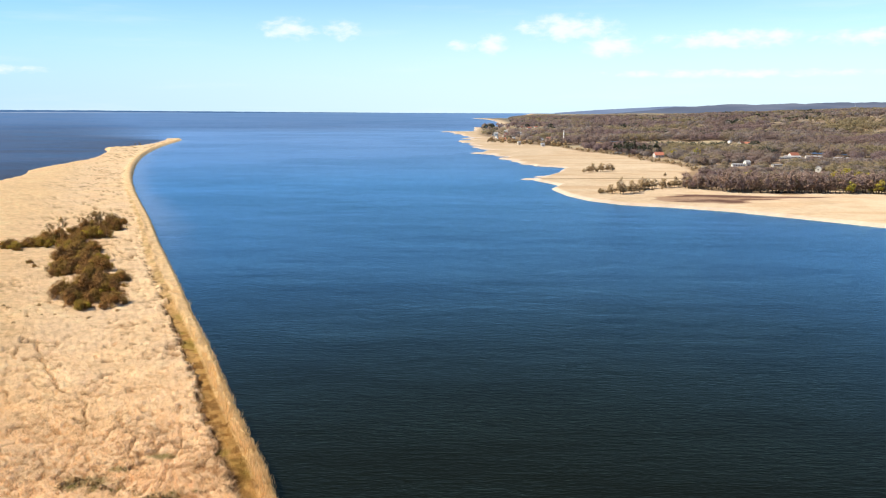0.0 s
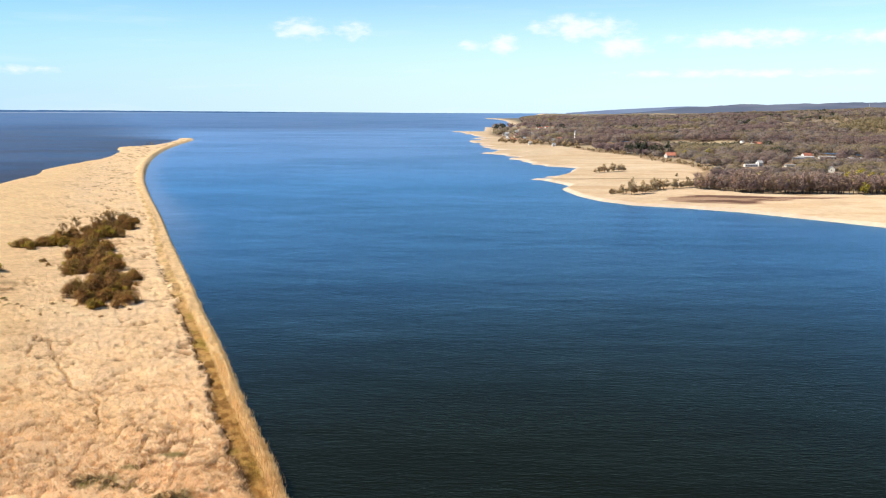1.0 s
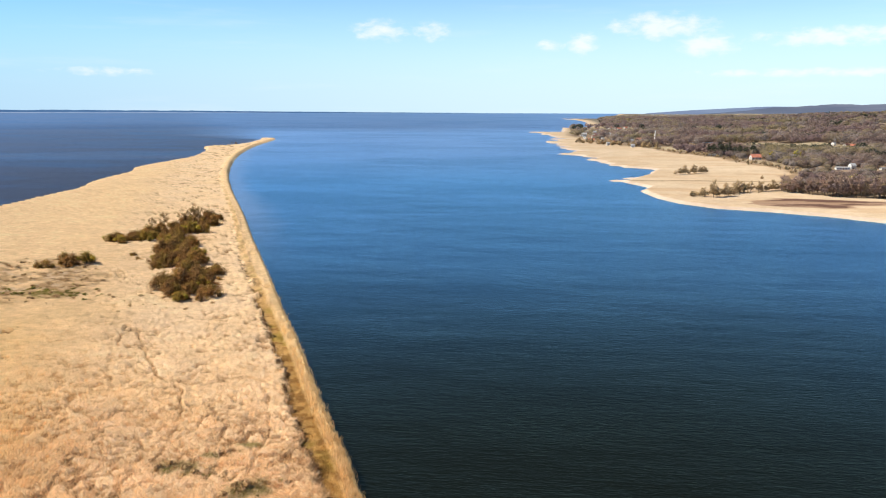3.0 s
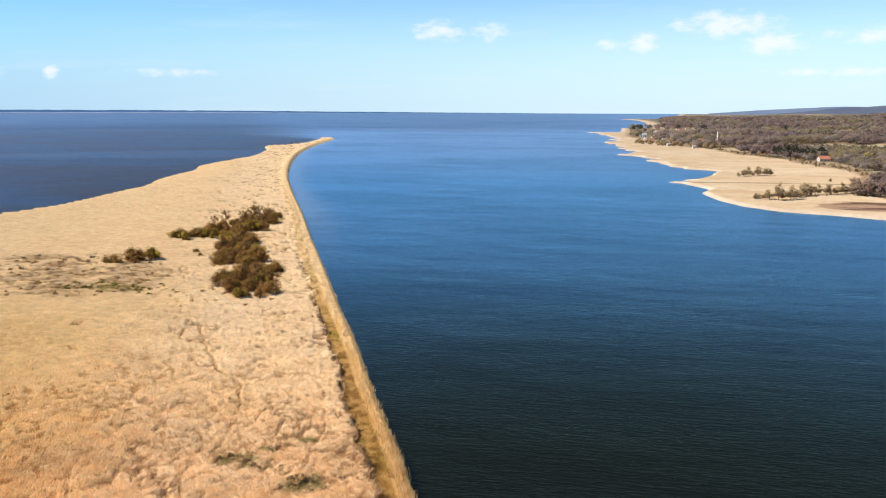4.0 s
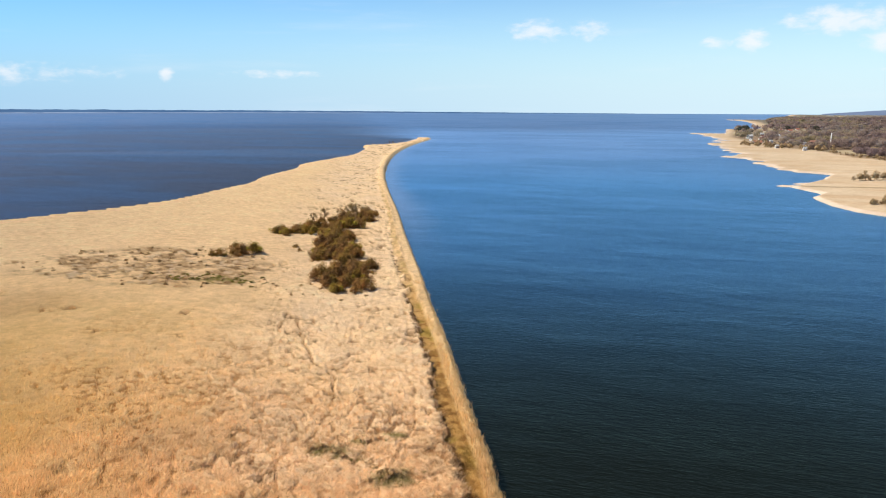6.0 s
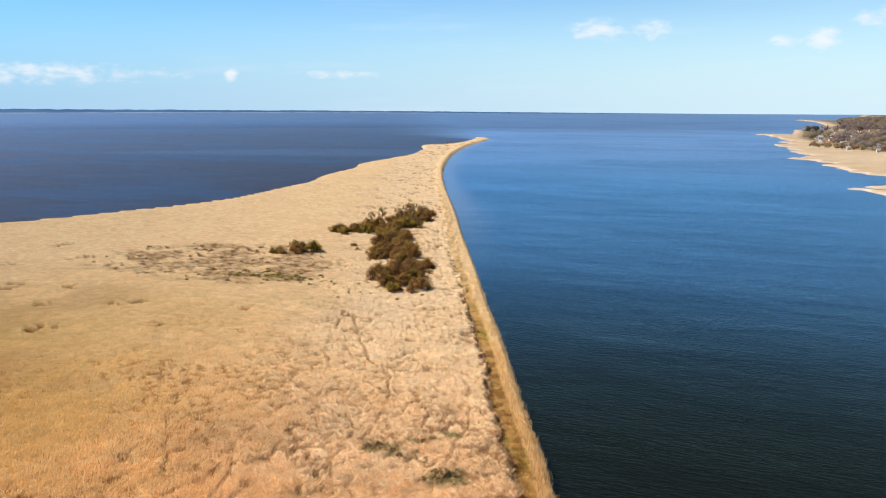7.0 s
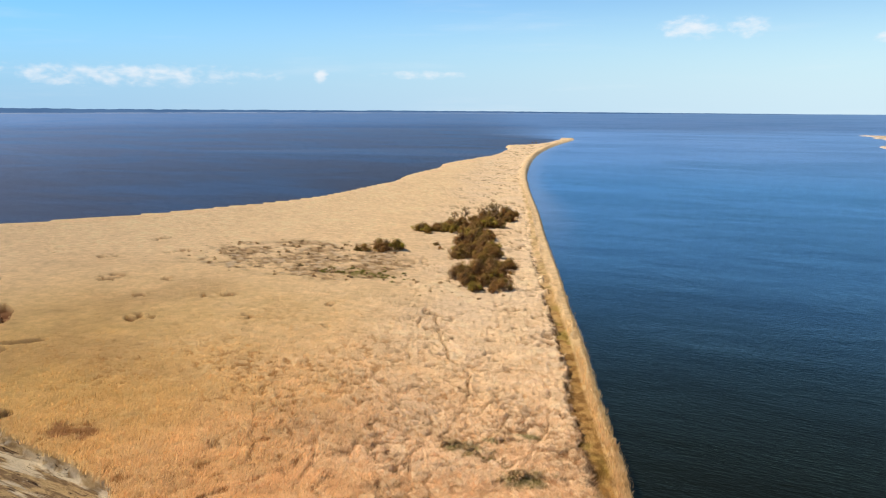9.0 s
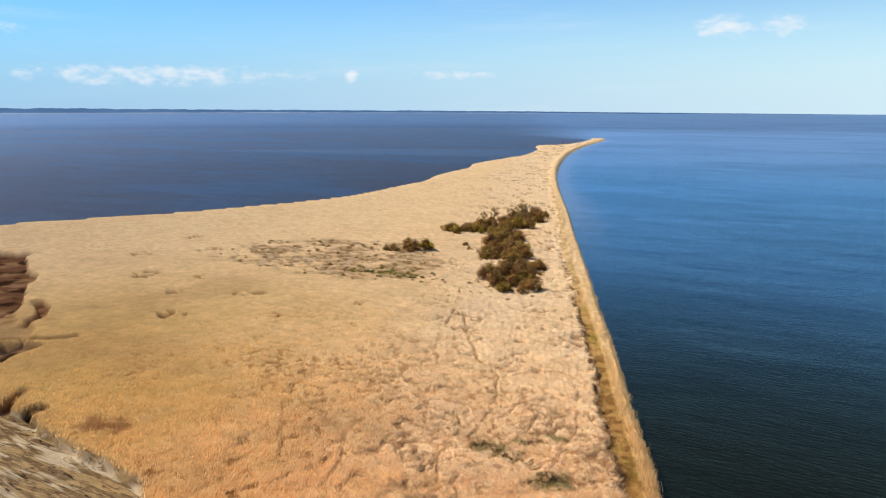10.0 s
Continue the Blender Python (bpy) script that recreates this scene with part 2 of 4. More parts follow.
def mesh_from(name, verts, faces, mat, tint=None, smooth=False, normals=None, **more):
    me = bpy.data.meshes.new(name)
    verts, faces = np.asarray(verts, np.float32), np.asarray(faces, np.int32)
    k = faces.shape[1]
    me.vertices.add(len(verts))
    me.vertices.foreach_set("co", verts.ravel())
    me.loops.add(faces.size)
    me.loops.foreach_set("vertex_index", faces.ravel())
    me.polygons.add(len(faces))
    me.polygons.foreach_set("loop_start", np.arange(0, faces.size, k, dtype=np.int32))
    me.polygons.foreach_set("loop_total", np.full(len(faces), k, np.int32))
    me.polygons.foreach_set("use_smooth", np.full(len(faces), smooth))
    me.update(calc_edges=True)
    me.materials.append(mat)
    if tint is not None:
        layer = me.attributes.new("tint", "FLOAT_COLOR", "POINT")
        layer.data.foreach_set("color", np.c_[tint, np.ones(len(tint))].astype(np.float32).ravel())
    for key, values in more.items():
        me.attributes.new(key, "FLOAT", "POINT").data.foreach_set("value", np.asarray(values, np.float32))
    if normals is not None:
        normals = normals / (np.linalg.norm(normals, axis=1)[:, None] + 1e-9)
        me.polygons.foreach_set("use_smooth", np.ones(len(faces), bool))
        me.normals_split_custom_set_from_vertices(normals.astype(np.float32))
    return me


def fan(turns, reaches):
    """A sheet laid out by degrees to the left of north and by distance: x, y and quads."""
    a, r = np.meshgrid(np.radians(turns), reaches, indexing="ij")
    i = np.arange(a.size).reshape(a.shape)
    q = np.stack([i[:-1, :-1], i[:-1, 1:], i[1:, 1:], i[1:, :-1]], -1).reshape(-1, 4)
    return (-np.sin(a) * r).ravel(), (np.cos(a) * r).ravel(), q


def trimmed(x, y, z, q, keep, *extra):
    q = q[keep[q].any(1)]
    used = np.unique(q)
    new_index = np.zeros(len(x), np.int64)
    new_index[used] = np.arange(len(used))
    return (np.c_[x, y, z][used], new_index[q], *[e[used] for e in extra])


def part(name, bm, mat, parent, label=""):
    me = bpy.data.meshes.new(name)
    bm.to_mesh(me)
    bm.free()
    me.materials.append(mat)
    ob = new(name, me)
    ob.parent = parent
    return tagged(ob, label)


def mesh_part(name, me, parent, label=""):
    ob = new(name, me)
    ob.parent = parent
    return tagged(ob, label)


def thing(name, label, category, group="", m=None, kind=""):
    ob = tagged(new(name), label, category, group, kind)
    ob.empty_display_size = 0.5
    if m is not None:
        ob.matrix_basis = m
    return ob


def box(bm, x0, y0, z0, x1, y1, z1):
    made = bmesh.ops.create_cube(bm, size=1.0)["verts"]
    for v in made:
        v.co = Vector((x0 + (v.co.x + 0.5) * (x1 - x0), y0 + (v.co.y + 0.5) * (y1 - y0), z0 + (v.co.z + 0.5) * (z1 - z0)))
    return made


def leaves(centres, sizes, rng, out, loose=0.45, long=1.0):
    """Small three-cornered leaves or twig sprays that lie roughly square to the way out of their clump."""
    k = len(centres)
    face = out / (np.linalg.norm(out, axis=1)[:, None] + 1e-9) + rng.normal(size=(k, 3)) * loose
    u = np.cross(face, rng.normal(size=(k, 3)))
    u /= np.linalg.norm(u, axis=1)[:, None]
    v = np.cross(face, u)
    v /= np.linalg.norm(v, axis=1)[:, None]
    s = np.asarray(sizes)[:, None] * np.ones((k, 1))
    corners = np.stack([centres + u * s * long * 0.6, centres - u * s * long * 0.5 + v * s * 0.5, centres - u * s * long * 0.5 - v * s * 0.5], 1)
    return corners.reshape(-1, 3), np.arange(3 * k).reshape(-1, 3)


# ---- the plan: shores, path, zones (units, from under the camera, y to the north) ----
SPIT_WEST = [
    (-420, -60), (-330, 20), (-285, 95), (-262, 142), (-247, 175), (-236, 191), (-228, 213), (-220, 237), (-213, 266), (-213, 287), (-219, 319),
    (-220, 350), (-233, 378), (-241, 415), (-245, 444), (-261, 477), (-266, 537), (-272, 592), (-306, 698), (-330, 740),
    (-320, 785), (-316, 806), (-330, 905), (-352, 975), (-331, 966),
]
SPIT_EAST = [
    (-322, 940), (-288, 768), (-250, 630), (-209, 512), (-175, 425), (-142.5, 351), (-107.5, 276), (-88.5, 232), (-66, 183), (-48.2, 143), (-37.5, 120),
    (-30.5, 103), (-24, 89), (-20.8, 82), (-17.8, 74.5), (-6, 46), (14, 0), (60, -90),
]
EAST = smoothed(SPIT_EAST, 2)
SPIT = smoothed(SPIT_WEST, 1) + EAST + [(60, -320), (-420, -320)]
COAST = [
    (420, 60), (270, 180), (158, 266), (135, 290), (119, 307), (96, 321), (78, 328), (66, 342), (59, 361), (55, 392), (62, 408), (52, 440), (78, 500),
    (86, 528), (66, 545), (54, 618), (58, 652), (34, 685), (46, 742), (27, 780), (41, 826), (21, 918), (43, 1018), (10, 1262),
    (54, 1296), (64, 1540), (130, 1635), (150, 2370), (122, 2700), (235, 2780), (330, 3300), (520, 4640), (2600, 3900), (2500, 0),
]
BARS = [
    ((4, 1276), (60, 1280), 8), ((120, 2720), (190, 2510), 18), ((34, 833), (56, 835), 5), ((30, 694), (60, 661), 5), ((50, 627), (76, 552), 4.5),
    ((30, 1010), (58, 993), 6), ((50, 748), (76, 729), 4.5), ((49, 445), (72, 437), 3.5), ((56, 590), (82, 560), 3.5), ((58, 460), (80, 470), 3),
]
WOOD_EDGE = [
    (2500, 0), (520, 330), (290, 362), (217, 369), (195, 374), (170, 368), (148, 375), (131, 393), (150, 452), (176, 520), (164, 602), (157, 672), (135, 713),
    (126, 792), (96, 836), (69, 977), (52, 1128), (62, 1300), (76, 1540), (150, 1660), (200, 2400), (260, 2850), (360, 3300), (545, 4600), (2600, 3900),
]
WET = [(93, 338), (106, 354), (121, 361), (136, 358), (150, 352), (181, 351), (158, 344), (138, 337), (128, 326), (112, 328), (98, 332)]
MUD = [
    [(-230, 110), (-205, 118), (-181, 104), (-177, 103.5), (-163, 92.5), (-152, 85), (-149, 79), (-175, 66), (-230, 70)],
    [(-160, 62), (-129, 67.5), (-127.5, 71), (-122.5, 71.5), (-121.5, 67.5), (-119, 62), (-135, 50)],
]
SCRUB = [(-158, 139), (-165, 160), (-151, 177), (-134, 182), (-114, 183), (-99, 165), (-93, 146), (-110, 136), (-125, 133), (-141, 134)]
TRODDEN = [(-175, 66), (-149, 79), (-152, 85), (-142.5, 78.7), (-133, 75.8), (-128.5, 72.4), (-130.7, 68.8), (-150, 60)]
# the first notch follows a reed wall's shade, painted in as dark mud
NOTCHES = [[(-151, 88), (-146, 86.4), (-139.5, 81.6), (-137.7, 78)], [(-128.4, 72), (-124, 74), (-122, 77)], [(-100.5, 52), (-103, 55), (-104, 57.4)], [(-96, 52), (-95.9, 54.6)]]
MOWN = [(-160, 58), (-103, 52.5), (-98, 53), (-90, 51.5), (-81, 50), (-73, 49.5), (-68, 49), (-60, 44), (-52, 30), (-90, 0), (-170, 10)]


# ---- large structure ----
def water():
    turns = np.r_[np.arange(-180, -40, 5.0), np.arange(-40, 75, 0.5), np.arange(75, 181, 5.0)]
    reaches = np.r_[0.01, 10.0, np.geomspace(40, 4900, 220)]
    x, y, q = fan(turns, reaches)
    r, a = np.hypot(x, y), np.degrees(np.arctan2(-x, y))
    bay = away(x, y, EAST)
    west = ramp(bay - away(x, y, SPIT_WEST), 0, 40) * ramp(a, 16, 18.5) * (1 - ramp(r, 980, 1080))
    west = np.maximum(west, ramp((a - np.interp(r, [700, 835, 1000, 1120, 1500], [22.5, 21.1, 19.2, 14, 8])) / np.interp(r, [850, 1000, 1040, 1150, 1500], [0.5, 1.2, 6, 14, 20]), -0.2, 1) * ramp(r, 700, 780))
    # the bay greys with the distance, more towards the open sea: haze, painted into the colour
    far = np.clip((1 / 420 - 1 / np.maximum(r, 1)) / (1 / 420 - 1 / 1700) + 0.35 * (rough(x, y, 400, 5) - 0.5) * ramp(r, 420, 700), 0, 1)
    murk_and_haze = np.maximum(far * (0.45 + 0.22 * ramp(a, -20, 10)), west * (0.92 + 0.08 * (1 - ramp(r, 330, 1000)) - 0.15 * ramp(r, 1000, 2300)))
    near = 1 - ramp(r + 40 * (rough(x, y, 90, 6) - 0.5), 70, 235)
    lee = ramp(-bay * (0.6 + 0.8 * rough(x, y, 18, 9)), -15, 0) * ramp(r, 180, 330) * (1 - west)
    me = mesh_from("water", metres(np.c_[x, y, 0 * x]), q, WATER, smooth=True, murk_and_haze=murk_and_haze, lee=lee, near=near)
    tagged(new("water", me), "wind-rippled blue water of a wide bay reaching the horizon", "water", kind="structure")


def zones(x, y):
    """How much of each kind of growth there is on the spit."""
    bank = away(x, y, EAST)
    path_in = np.interp(np.hypot(x, y), [60, 90, 160, 210, 300, 1000], [2.4, 2.65, 3.6, 4.5, 3.8, 4.0])
    wob = rough(x, y, 6, 31)
    reach = np.hypot(x, y)
    half = np.interp(reach, [60, 110, 160, 230, 300, 1000], [1.5, 1.4, 1.0, 0.7, 0.35, 0.3])
    edge = bank - path_in + 1.7 * (wob - 0.5) + 2.0 * (rough(x, y, 1.5, 32, 3) - 0.5) * ramp(bank, path_in - 0.2, path_in + 0.4)
    path = (1 - ramp(np.abs(edge), half, half + 0.35)) * (1 - 0.6 * ramp(reach, 130, 210)) * (1 - ramp(reach, 330, 480))
    lodged = (1 - ramp(bank + 14 * (rough(x, y, 18, 3) - 0.5), 22, 48)) * ramp(bank, path_in, path_in + 1.5)
    shift = 3.5 * (rough(x, y, 7, 11) - 0.5)
    mud = np.maximum(*[ramp(inland(x, y, ring) + shift, -0.4, 0.5) for ring in MUD])
    for line in NOTCHES:
        mud = np.maximum(mud, 1 - ramp(away(x, y, line) + 0.5 * shift, 0.7, 1.2))
    trodden = ramp(inland(x, y, TRODDEN) + shift, -0.6, 0.8)
    mown = ramp(inland(x, y, MOWN) + 2.0 * (rough(x, y, 5, 12) - 0.5), -0.4, 0.4)
    scrub = ramp(inland(x, y, SCRUB) + 10 * (rough(x, y, 9, 15, 3) - 0.5), -1, 5)
    scrub = scrub * ramp(0.5 * rough(x, y, 7, 14) + 0.5 * rough(x, y * 1.3, 1.9, 16, 3), 0.42, 0.56)
    return bank, path_in, path, lodged, mud, mown, scrub, trodden


def trail(x, y, line, width):
    return 1 - ramp(away(x + 1.2 * (rough(x, y, 3, 51) - 0.5), y + 1.2 * (rough(x, y, 3, 52) - 0.5), line), width * 0.5, width)


TRAILS = [
    [(-75, 130), (-70, 118.5)], [(-70, 125.5), (-62, 113), (-54.5, 103.5), (-50, 100), (-46, 91.5), (-44.5, 87.5), (-43, 80), (-44, 75)],
    [(-38, 102), (-34.5, 94), (-32, 86.5), (-31, 76), (-30, 70)], [(-71.5, 75), (-66.5, 70), (-62, 65), (-58, 60)], [(-64, 59), (-65, 61), (-65.7, 64), (-65.5, 66)],
    [(-52, 96), (-44, 92), (-38, 94)], [(-56, 70), (-52, 64), (-50, 58)], [(-48, 84), (-45, 80), (-44, 72), (-40, 66)], [(-121.5, 97), (-118, 101)], [(-90, 103), (-89, 104)],
]
# low brown spots among the standing reeds
SPOTS = [(-153, 116.5, 4.0), (-118.5, 95.5, 3.2), (-118.8, 114.4, 2.2), (-115.5, 116.5, 1.8), (-165, 147, 4.0), (-58.6, 69.8, 1.2), (-65, 61, 1.3), (-140, 122, 2.2), (-101, 106, 1.6), (-133, 108, 2.0), (-176, 133, 3.0), (-92, 121, 1.6), (-84, 108, 1.2), (-187, 160, 4.0)]
GREENS = [(-38.5, 76.6, 4.2, 2.0), (-29.2, 72.6, 2.8, 2.8), (-33, 83.5, 2.2, 0.8), (-103, 148, 8.0, 4.5), (-37, 80, 1.4, 1.0)]


def creases(x, y, lodged):
    """Cracks between the mats of laid reeds."""
    wx, wy = x + 2.0 * (rough(x, y, 2.5, 71, 2) - 0.5), y + 2.0 * (rough(x, y, 2.5, 72, 2) - 0.5)
    line = 1 - ramp(np.abs(rough(wx, wy, 5, 58, 3) - 0.5), 0.01, 0.035)
    short = 1 - ramp(np.abs(rough(wx * 0.7, wy, 2.6, 60, 2) - 0.5), 0.015, 0.05)
    return np.maximum(line * ramp(rough(x, y, 9, 59), 0.42, 0.6), 0.8 * short * ramp(rough(x, y, 6, 62), 0.5, 0.62)) * lodged


def tufts(x, y):
    """Small gaps between the tussocks, thicker in some stretches than in others."""
    thick = ramp(rough(x, y, 14, 101, 3), 0.35, 0.7)
    return ramp(rough(x, y, 0.8, 102, 2) + 0.14 * thick, 0.7, 0.8) * (0.35 + 0.65 * thick) * (1 - 0.85 * ramp(np.hypot(x, y), 100, 170))


def spots_at(x, y):
    best = np.zeros_like(x)
    for sx, sy, w in SPOTS:
        best = np.maximum(best, 1 - ((x - sx) / w) ** 2 - ((y - sy) / w) ** 2)
    return ramp(best, 0, 0.35) * ramp(rough(x, y, 1.1, 107, 2), 0.47, 0.6)


def spit_height(x, y):
    bank, path_in, path, lodged, mud, mown, scrub, trodden = zones(x, y)
    tall = 1.9 + 0.5 * rough(x, y, 22, 1) + 0.4 * (rough(x, y, 2.6, 2, 3) - 0.5) * (1 - 0.5 * ramp(np.hypot(x, y), 120, 220)) - 0.35 * tufts(x, y)
    wx, wy = x + 1.5 * (rough(x, y, 2.5, 71, 2) - 0.5), y + 1.5 * (rough(x, y, 2.5, 72, 2) - 0.5)
    crumpled = 1.05 + 0.26 * np.abs(2 * rough(wx, wy * 1.5, 1.2, 4, 3) - 1) ** 0.8 + 0.4 * np.abs(2 * rough(wx, wy * 1.4, 0.75, 6, 2) - 1) + 0.35 * (rough(x, y, 5, 7) - 0.5) - 0.25 * tufts(x, y)
    z = tall * (1 - lodged) + crumpled * lodged - 0.8 * spots_at(x, y)
    z += 0.6 * scrub * (rough(x, y, 1.5, 8, 3) - 0.7)
    gap = np.zeros_like(x)
    for line in TRAILS:
        gap = np.maximum(gap, trail(x, y, line, 0.26) * ramp(rough(x, y, 2.5, 57), 0.32, 0.5))
    z = z * (1 - 0.4 * gap) * (1 - 0.5 * creases(x, y, lodged))
    fringe = (1 - ramp(bank, path_in - 1.1, path_in - 0.8)) * (1 - ramp(np.hypot(x, y), 300, 450))
    z = z * (1 - fringe) + (1.5 + 0.8 * (rough(x, y, 1.6, 17, 2) - 0.5)) * fringe
    z = z * (1 - path) + (0.45 + 0.6 * (rough(x, y, 1.2, 18) - 0.5)) * path
    z = z * (1 - trodden) + (0.7 + 0.5 * rough(x, y, 3, 25)) * trodden
    z = z * (1 - mud) + (0.2 + 0.5 * rough(x, y, 4, 23)) * mud
    z = z * (1 - mown) + (0.35 + 0.45 * rough(x * 0.6 + y, y - x * 0.25, 3, 24, 3)) * mown
    return z


def spit_tint(x, y):
    bank, path_in, path, lodged, mud, mown, scrub, trodden = zones(x, y)
    pale, gold, sand = np.array([0.88, 0.65, 0.41]), np.array([0.65, 0.41, 0.13]), np.array([0.9, 0.64, 0.365])
    r = np.hypot(x, y)
    golden = 0.8 * ramp(-x * 0.8 - (y - 60) * 0.55 + 60 * (rough(x, y, 22, 13, 4) - 0.5), 5, 95) * (1 - ramp(r, 130, 230))
    c = sand + (gold - sand) * golden[:, None]
    patch = ramp(rough(x, y, 26, 41, 4), 0.55, 0.75) * 0.35 * (1 - 0.8 * ramp(r, 150, 240))
    c = c + (np.array([0.45, 0.26, 0.12]) - c) * patch[:, None]
    c = c + (pale - c) * (lodged * (0.55 + 0.45 * ramp(rough(x, y, 9, 103, 3), 0.35, 0.65)))[:, None]
    # shade in the gaps between the tussocks, painted in warm brown
    c = c + (np.array([0.4, 0.18, 0.05]) - c) * (0.85 * tufts(x, y) * (1 - 0.4 * lodged))[:, None]
    c = c * (1 + 0.22 * (rough(x, y, 3.5, 104, 3) - 0.5))[:, None]

    def lay(c, mask, colour):
        return c + (np.array(colour) - c) * mask[:, None]

    c = lay(c, spots_at(x, y) * 0.85, (0.27, 0.13, 0.05))
    c = lay(c, scrub * 0.7, (0.4, 0.245, 0.12))
    c = lay(c, scrub * ramp(rough(x, y, 1.2, 17, 2), 0.52, 0.66) * 0.8, (0.22, 0.13, 0.06))
    c = lay(c, scrub * ramp(rough(x, y, 1.6, 18, 2), 0.58, 0.7) * 0.8, (0.74, 0.55, 0.35))
    c = lay(c, 0.8 * ramp(1 - ((x + 83) / 5) ** 2 - ((y - 55.5) / 3) ** 2 + 2.4 * (rough(x, y, 1.6, 75, 3) - 0.5), 0.2, 1.0), (0.36, 0.17, 0.07))
    gap = np.zeros_like(x)
    for line in TRAILS:
        gap = np.maximum(gap, trail(x, y, line, 0.26) * ramp(rough(x, y, 2.5, 57), 0.32, 0.5))
    # the trails' brown also paints the shade inside the cracks
    c = lay(c, np.maximum(gap * 0.75, creases(x, y, lodged) * 0.85), (0.25, 0.12, 0.04))
    for gx, gy, w, h in GREENS:
        g = np.exp(-(((x - gx) / w) ** 2) - ((y - gy) / h) ** 2) * (0.1 + 1.6 * rough(x, y, 1.3, 27, 2))
        c = lay(c, ramp(g, 0.35, 0.8) * 0.75, (0.19, 0.165, 0.035))
    c = lay(c, path * 0.9, (0.5, 0.3, 0.1))
    c = lay(c, path * ramp(rough(x, y, 1.2, 28, 3), 0.46, 0.64) * 0.8, (0.24, 0.12, 0.04))
    c = lay(c, path * ramp(rough(x, y, 5, 29), 0.5, 0.7) * 0.5, (0.3, 0.25, 0.05))
    c = lay(c, (1 - ramp(bank, path_in - 1.1, path_in - 0.8)) * 0.7 * (1 - 0.8 * ramp(r, 110, 210)), (0.7, 0.5, 0.25))
    # shade under the laid reeds beside the path, painted as dark brown
    overhang_shade = ramp(bank, path_in + 0.6, path_in + 1.2) * (1 - ramp(bank, path_in + 1.7, path_in + 2.3)) * ramp(rough(x, y, 1.1, 105, 2), 0.5, 0.62) * (1 - ramp(r, 200, 320))
    c = lay(c, overhang_shade * 0.85, (0.13, 0.065, 0.03))
    ring = 0.5 + 0.5 * np.sin(60 * rough(x, y, 22, 43, 2))
    c = lay(c, trodden * 0.8, (0.48, 0.31, 0.15))
    c = lay(c, trodden * ramp(ring, 0.5, 0.9) * 0.6, (0.26, 0.14, 0.06))
    c = lay(c, mud, (0.2, 0.095, 0.05))
    c = lay(c, mud * ramp(ring, 0.4, 0.9) * 0.75, (0.42, 0.25, 0.13))
    c = lay(c, mud * ramp(rough(x, y, 6, 33), 0.52, 0.62), (0.05, 0.025, 0.015))
    c = lay(c, mown, (0.24, 0.15, 0.08))
    return np.clip(c, 0.01, 0.9)


def spit():
    turns = np.r_[np.arange(-180, 4, 4.0), np.arange(4, 8, 0.4), np.arange(8, 64, 0.13), np.arange(64, 80, 0.5), np.arange(80, 181, 4.0)]
    dips = np.radians(np.r_[89.99, np.arange(88, 32, -2.5), np.arange(32, 6, -0.085), np.arange(6, 2.2, -0.035)])
    x, y, q = fan(turns, EYE / np.tan(dips))
    d = inland(x, y, SPIT) + 1.6 * (rough(x, y, 5, 45) - 0.5) * ramp(away(x, y, EAST), 0, 12)
    z = spit_height(x, y)
    z = z * ramp(d, -0.15, 0.7) - 0.7 * (1 - ramp(d, -1.5, 0.1))
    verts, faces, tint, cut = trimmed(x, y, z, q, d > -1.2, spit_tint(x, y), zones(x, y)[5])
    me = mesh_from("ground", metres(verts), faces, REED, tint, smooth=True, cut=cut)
    tagged(new("ground", me), "straw-coloured reed marsh on a long low spit", "ground", kind="structure")


HOUSES = []
# clearings in the woods: degrees to the right, distance, half width, half depth
CLEARINGS = [(10.5, 1250, 22, 60), (17.5, 1900, 60, 45), (20.5, 1950, 45, 40), (23.5, 2050, 40, 60), (27.0, 2300, 70, 60), (15.5, 1500, 18, 40), (19.2, 545, 14, 30), (26.5, 700, 45, 18), (21.5, 790, 30, 25)]


def cleared(x, y):
    best = np.zeros_like(x)
    for a, r, w, h in CLEARINGS:
        s, c = math.sin(radians(a)), math.cos(radians(a))
        best = np.maximum(best, 1 - ((x * c - y * s) / w) ** 2 - ((x * s + y * c - r) / h) ** 2)
    return ramp(best + 0.5 * (rough(x, y, 25, 73) - 0.5), 0.0, 0.2)


HILL_TURN = [-70, -36, -30, -26, -22, -19, -16.5, -14, -11, -9, -5, 2]
HILL_TOP = [46, 40, 31, 26, 17, 13, 14, 14, 6, 3, 2, 1]


def land_height(x, y):
    r, a = np.hypot(x, y), np.degrees(np.arctan2(-x, y))
    deep = inland(x, y, WOOD_EDGE)
    rise = ramp(deep, 50, 1000)
    z = 0.9 + 0.5 * rough(x, y, 12, 61) + np.interp(a, HILL_TURN, HILL_TOP) * rise
    z += ramp(deep, 90, 600) * (44 - 28 * ramp(r, 1200, 2200)) * (rough(x, y, 260, 63, 3) - 0.5)
    z += ramp(deep, 40, 200) * 20 * (1 - 0.6 * ramp(r, 1100, 1900)) * (rough(x, y, 95, 64, 2) - 0.5)
    return z


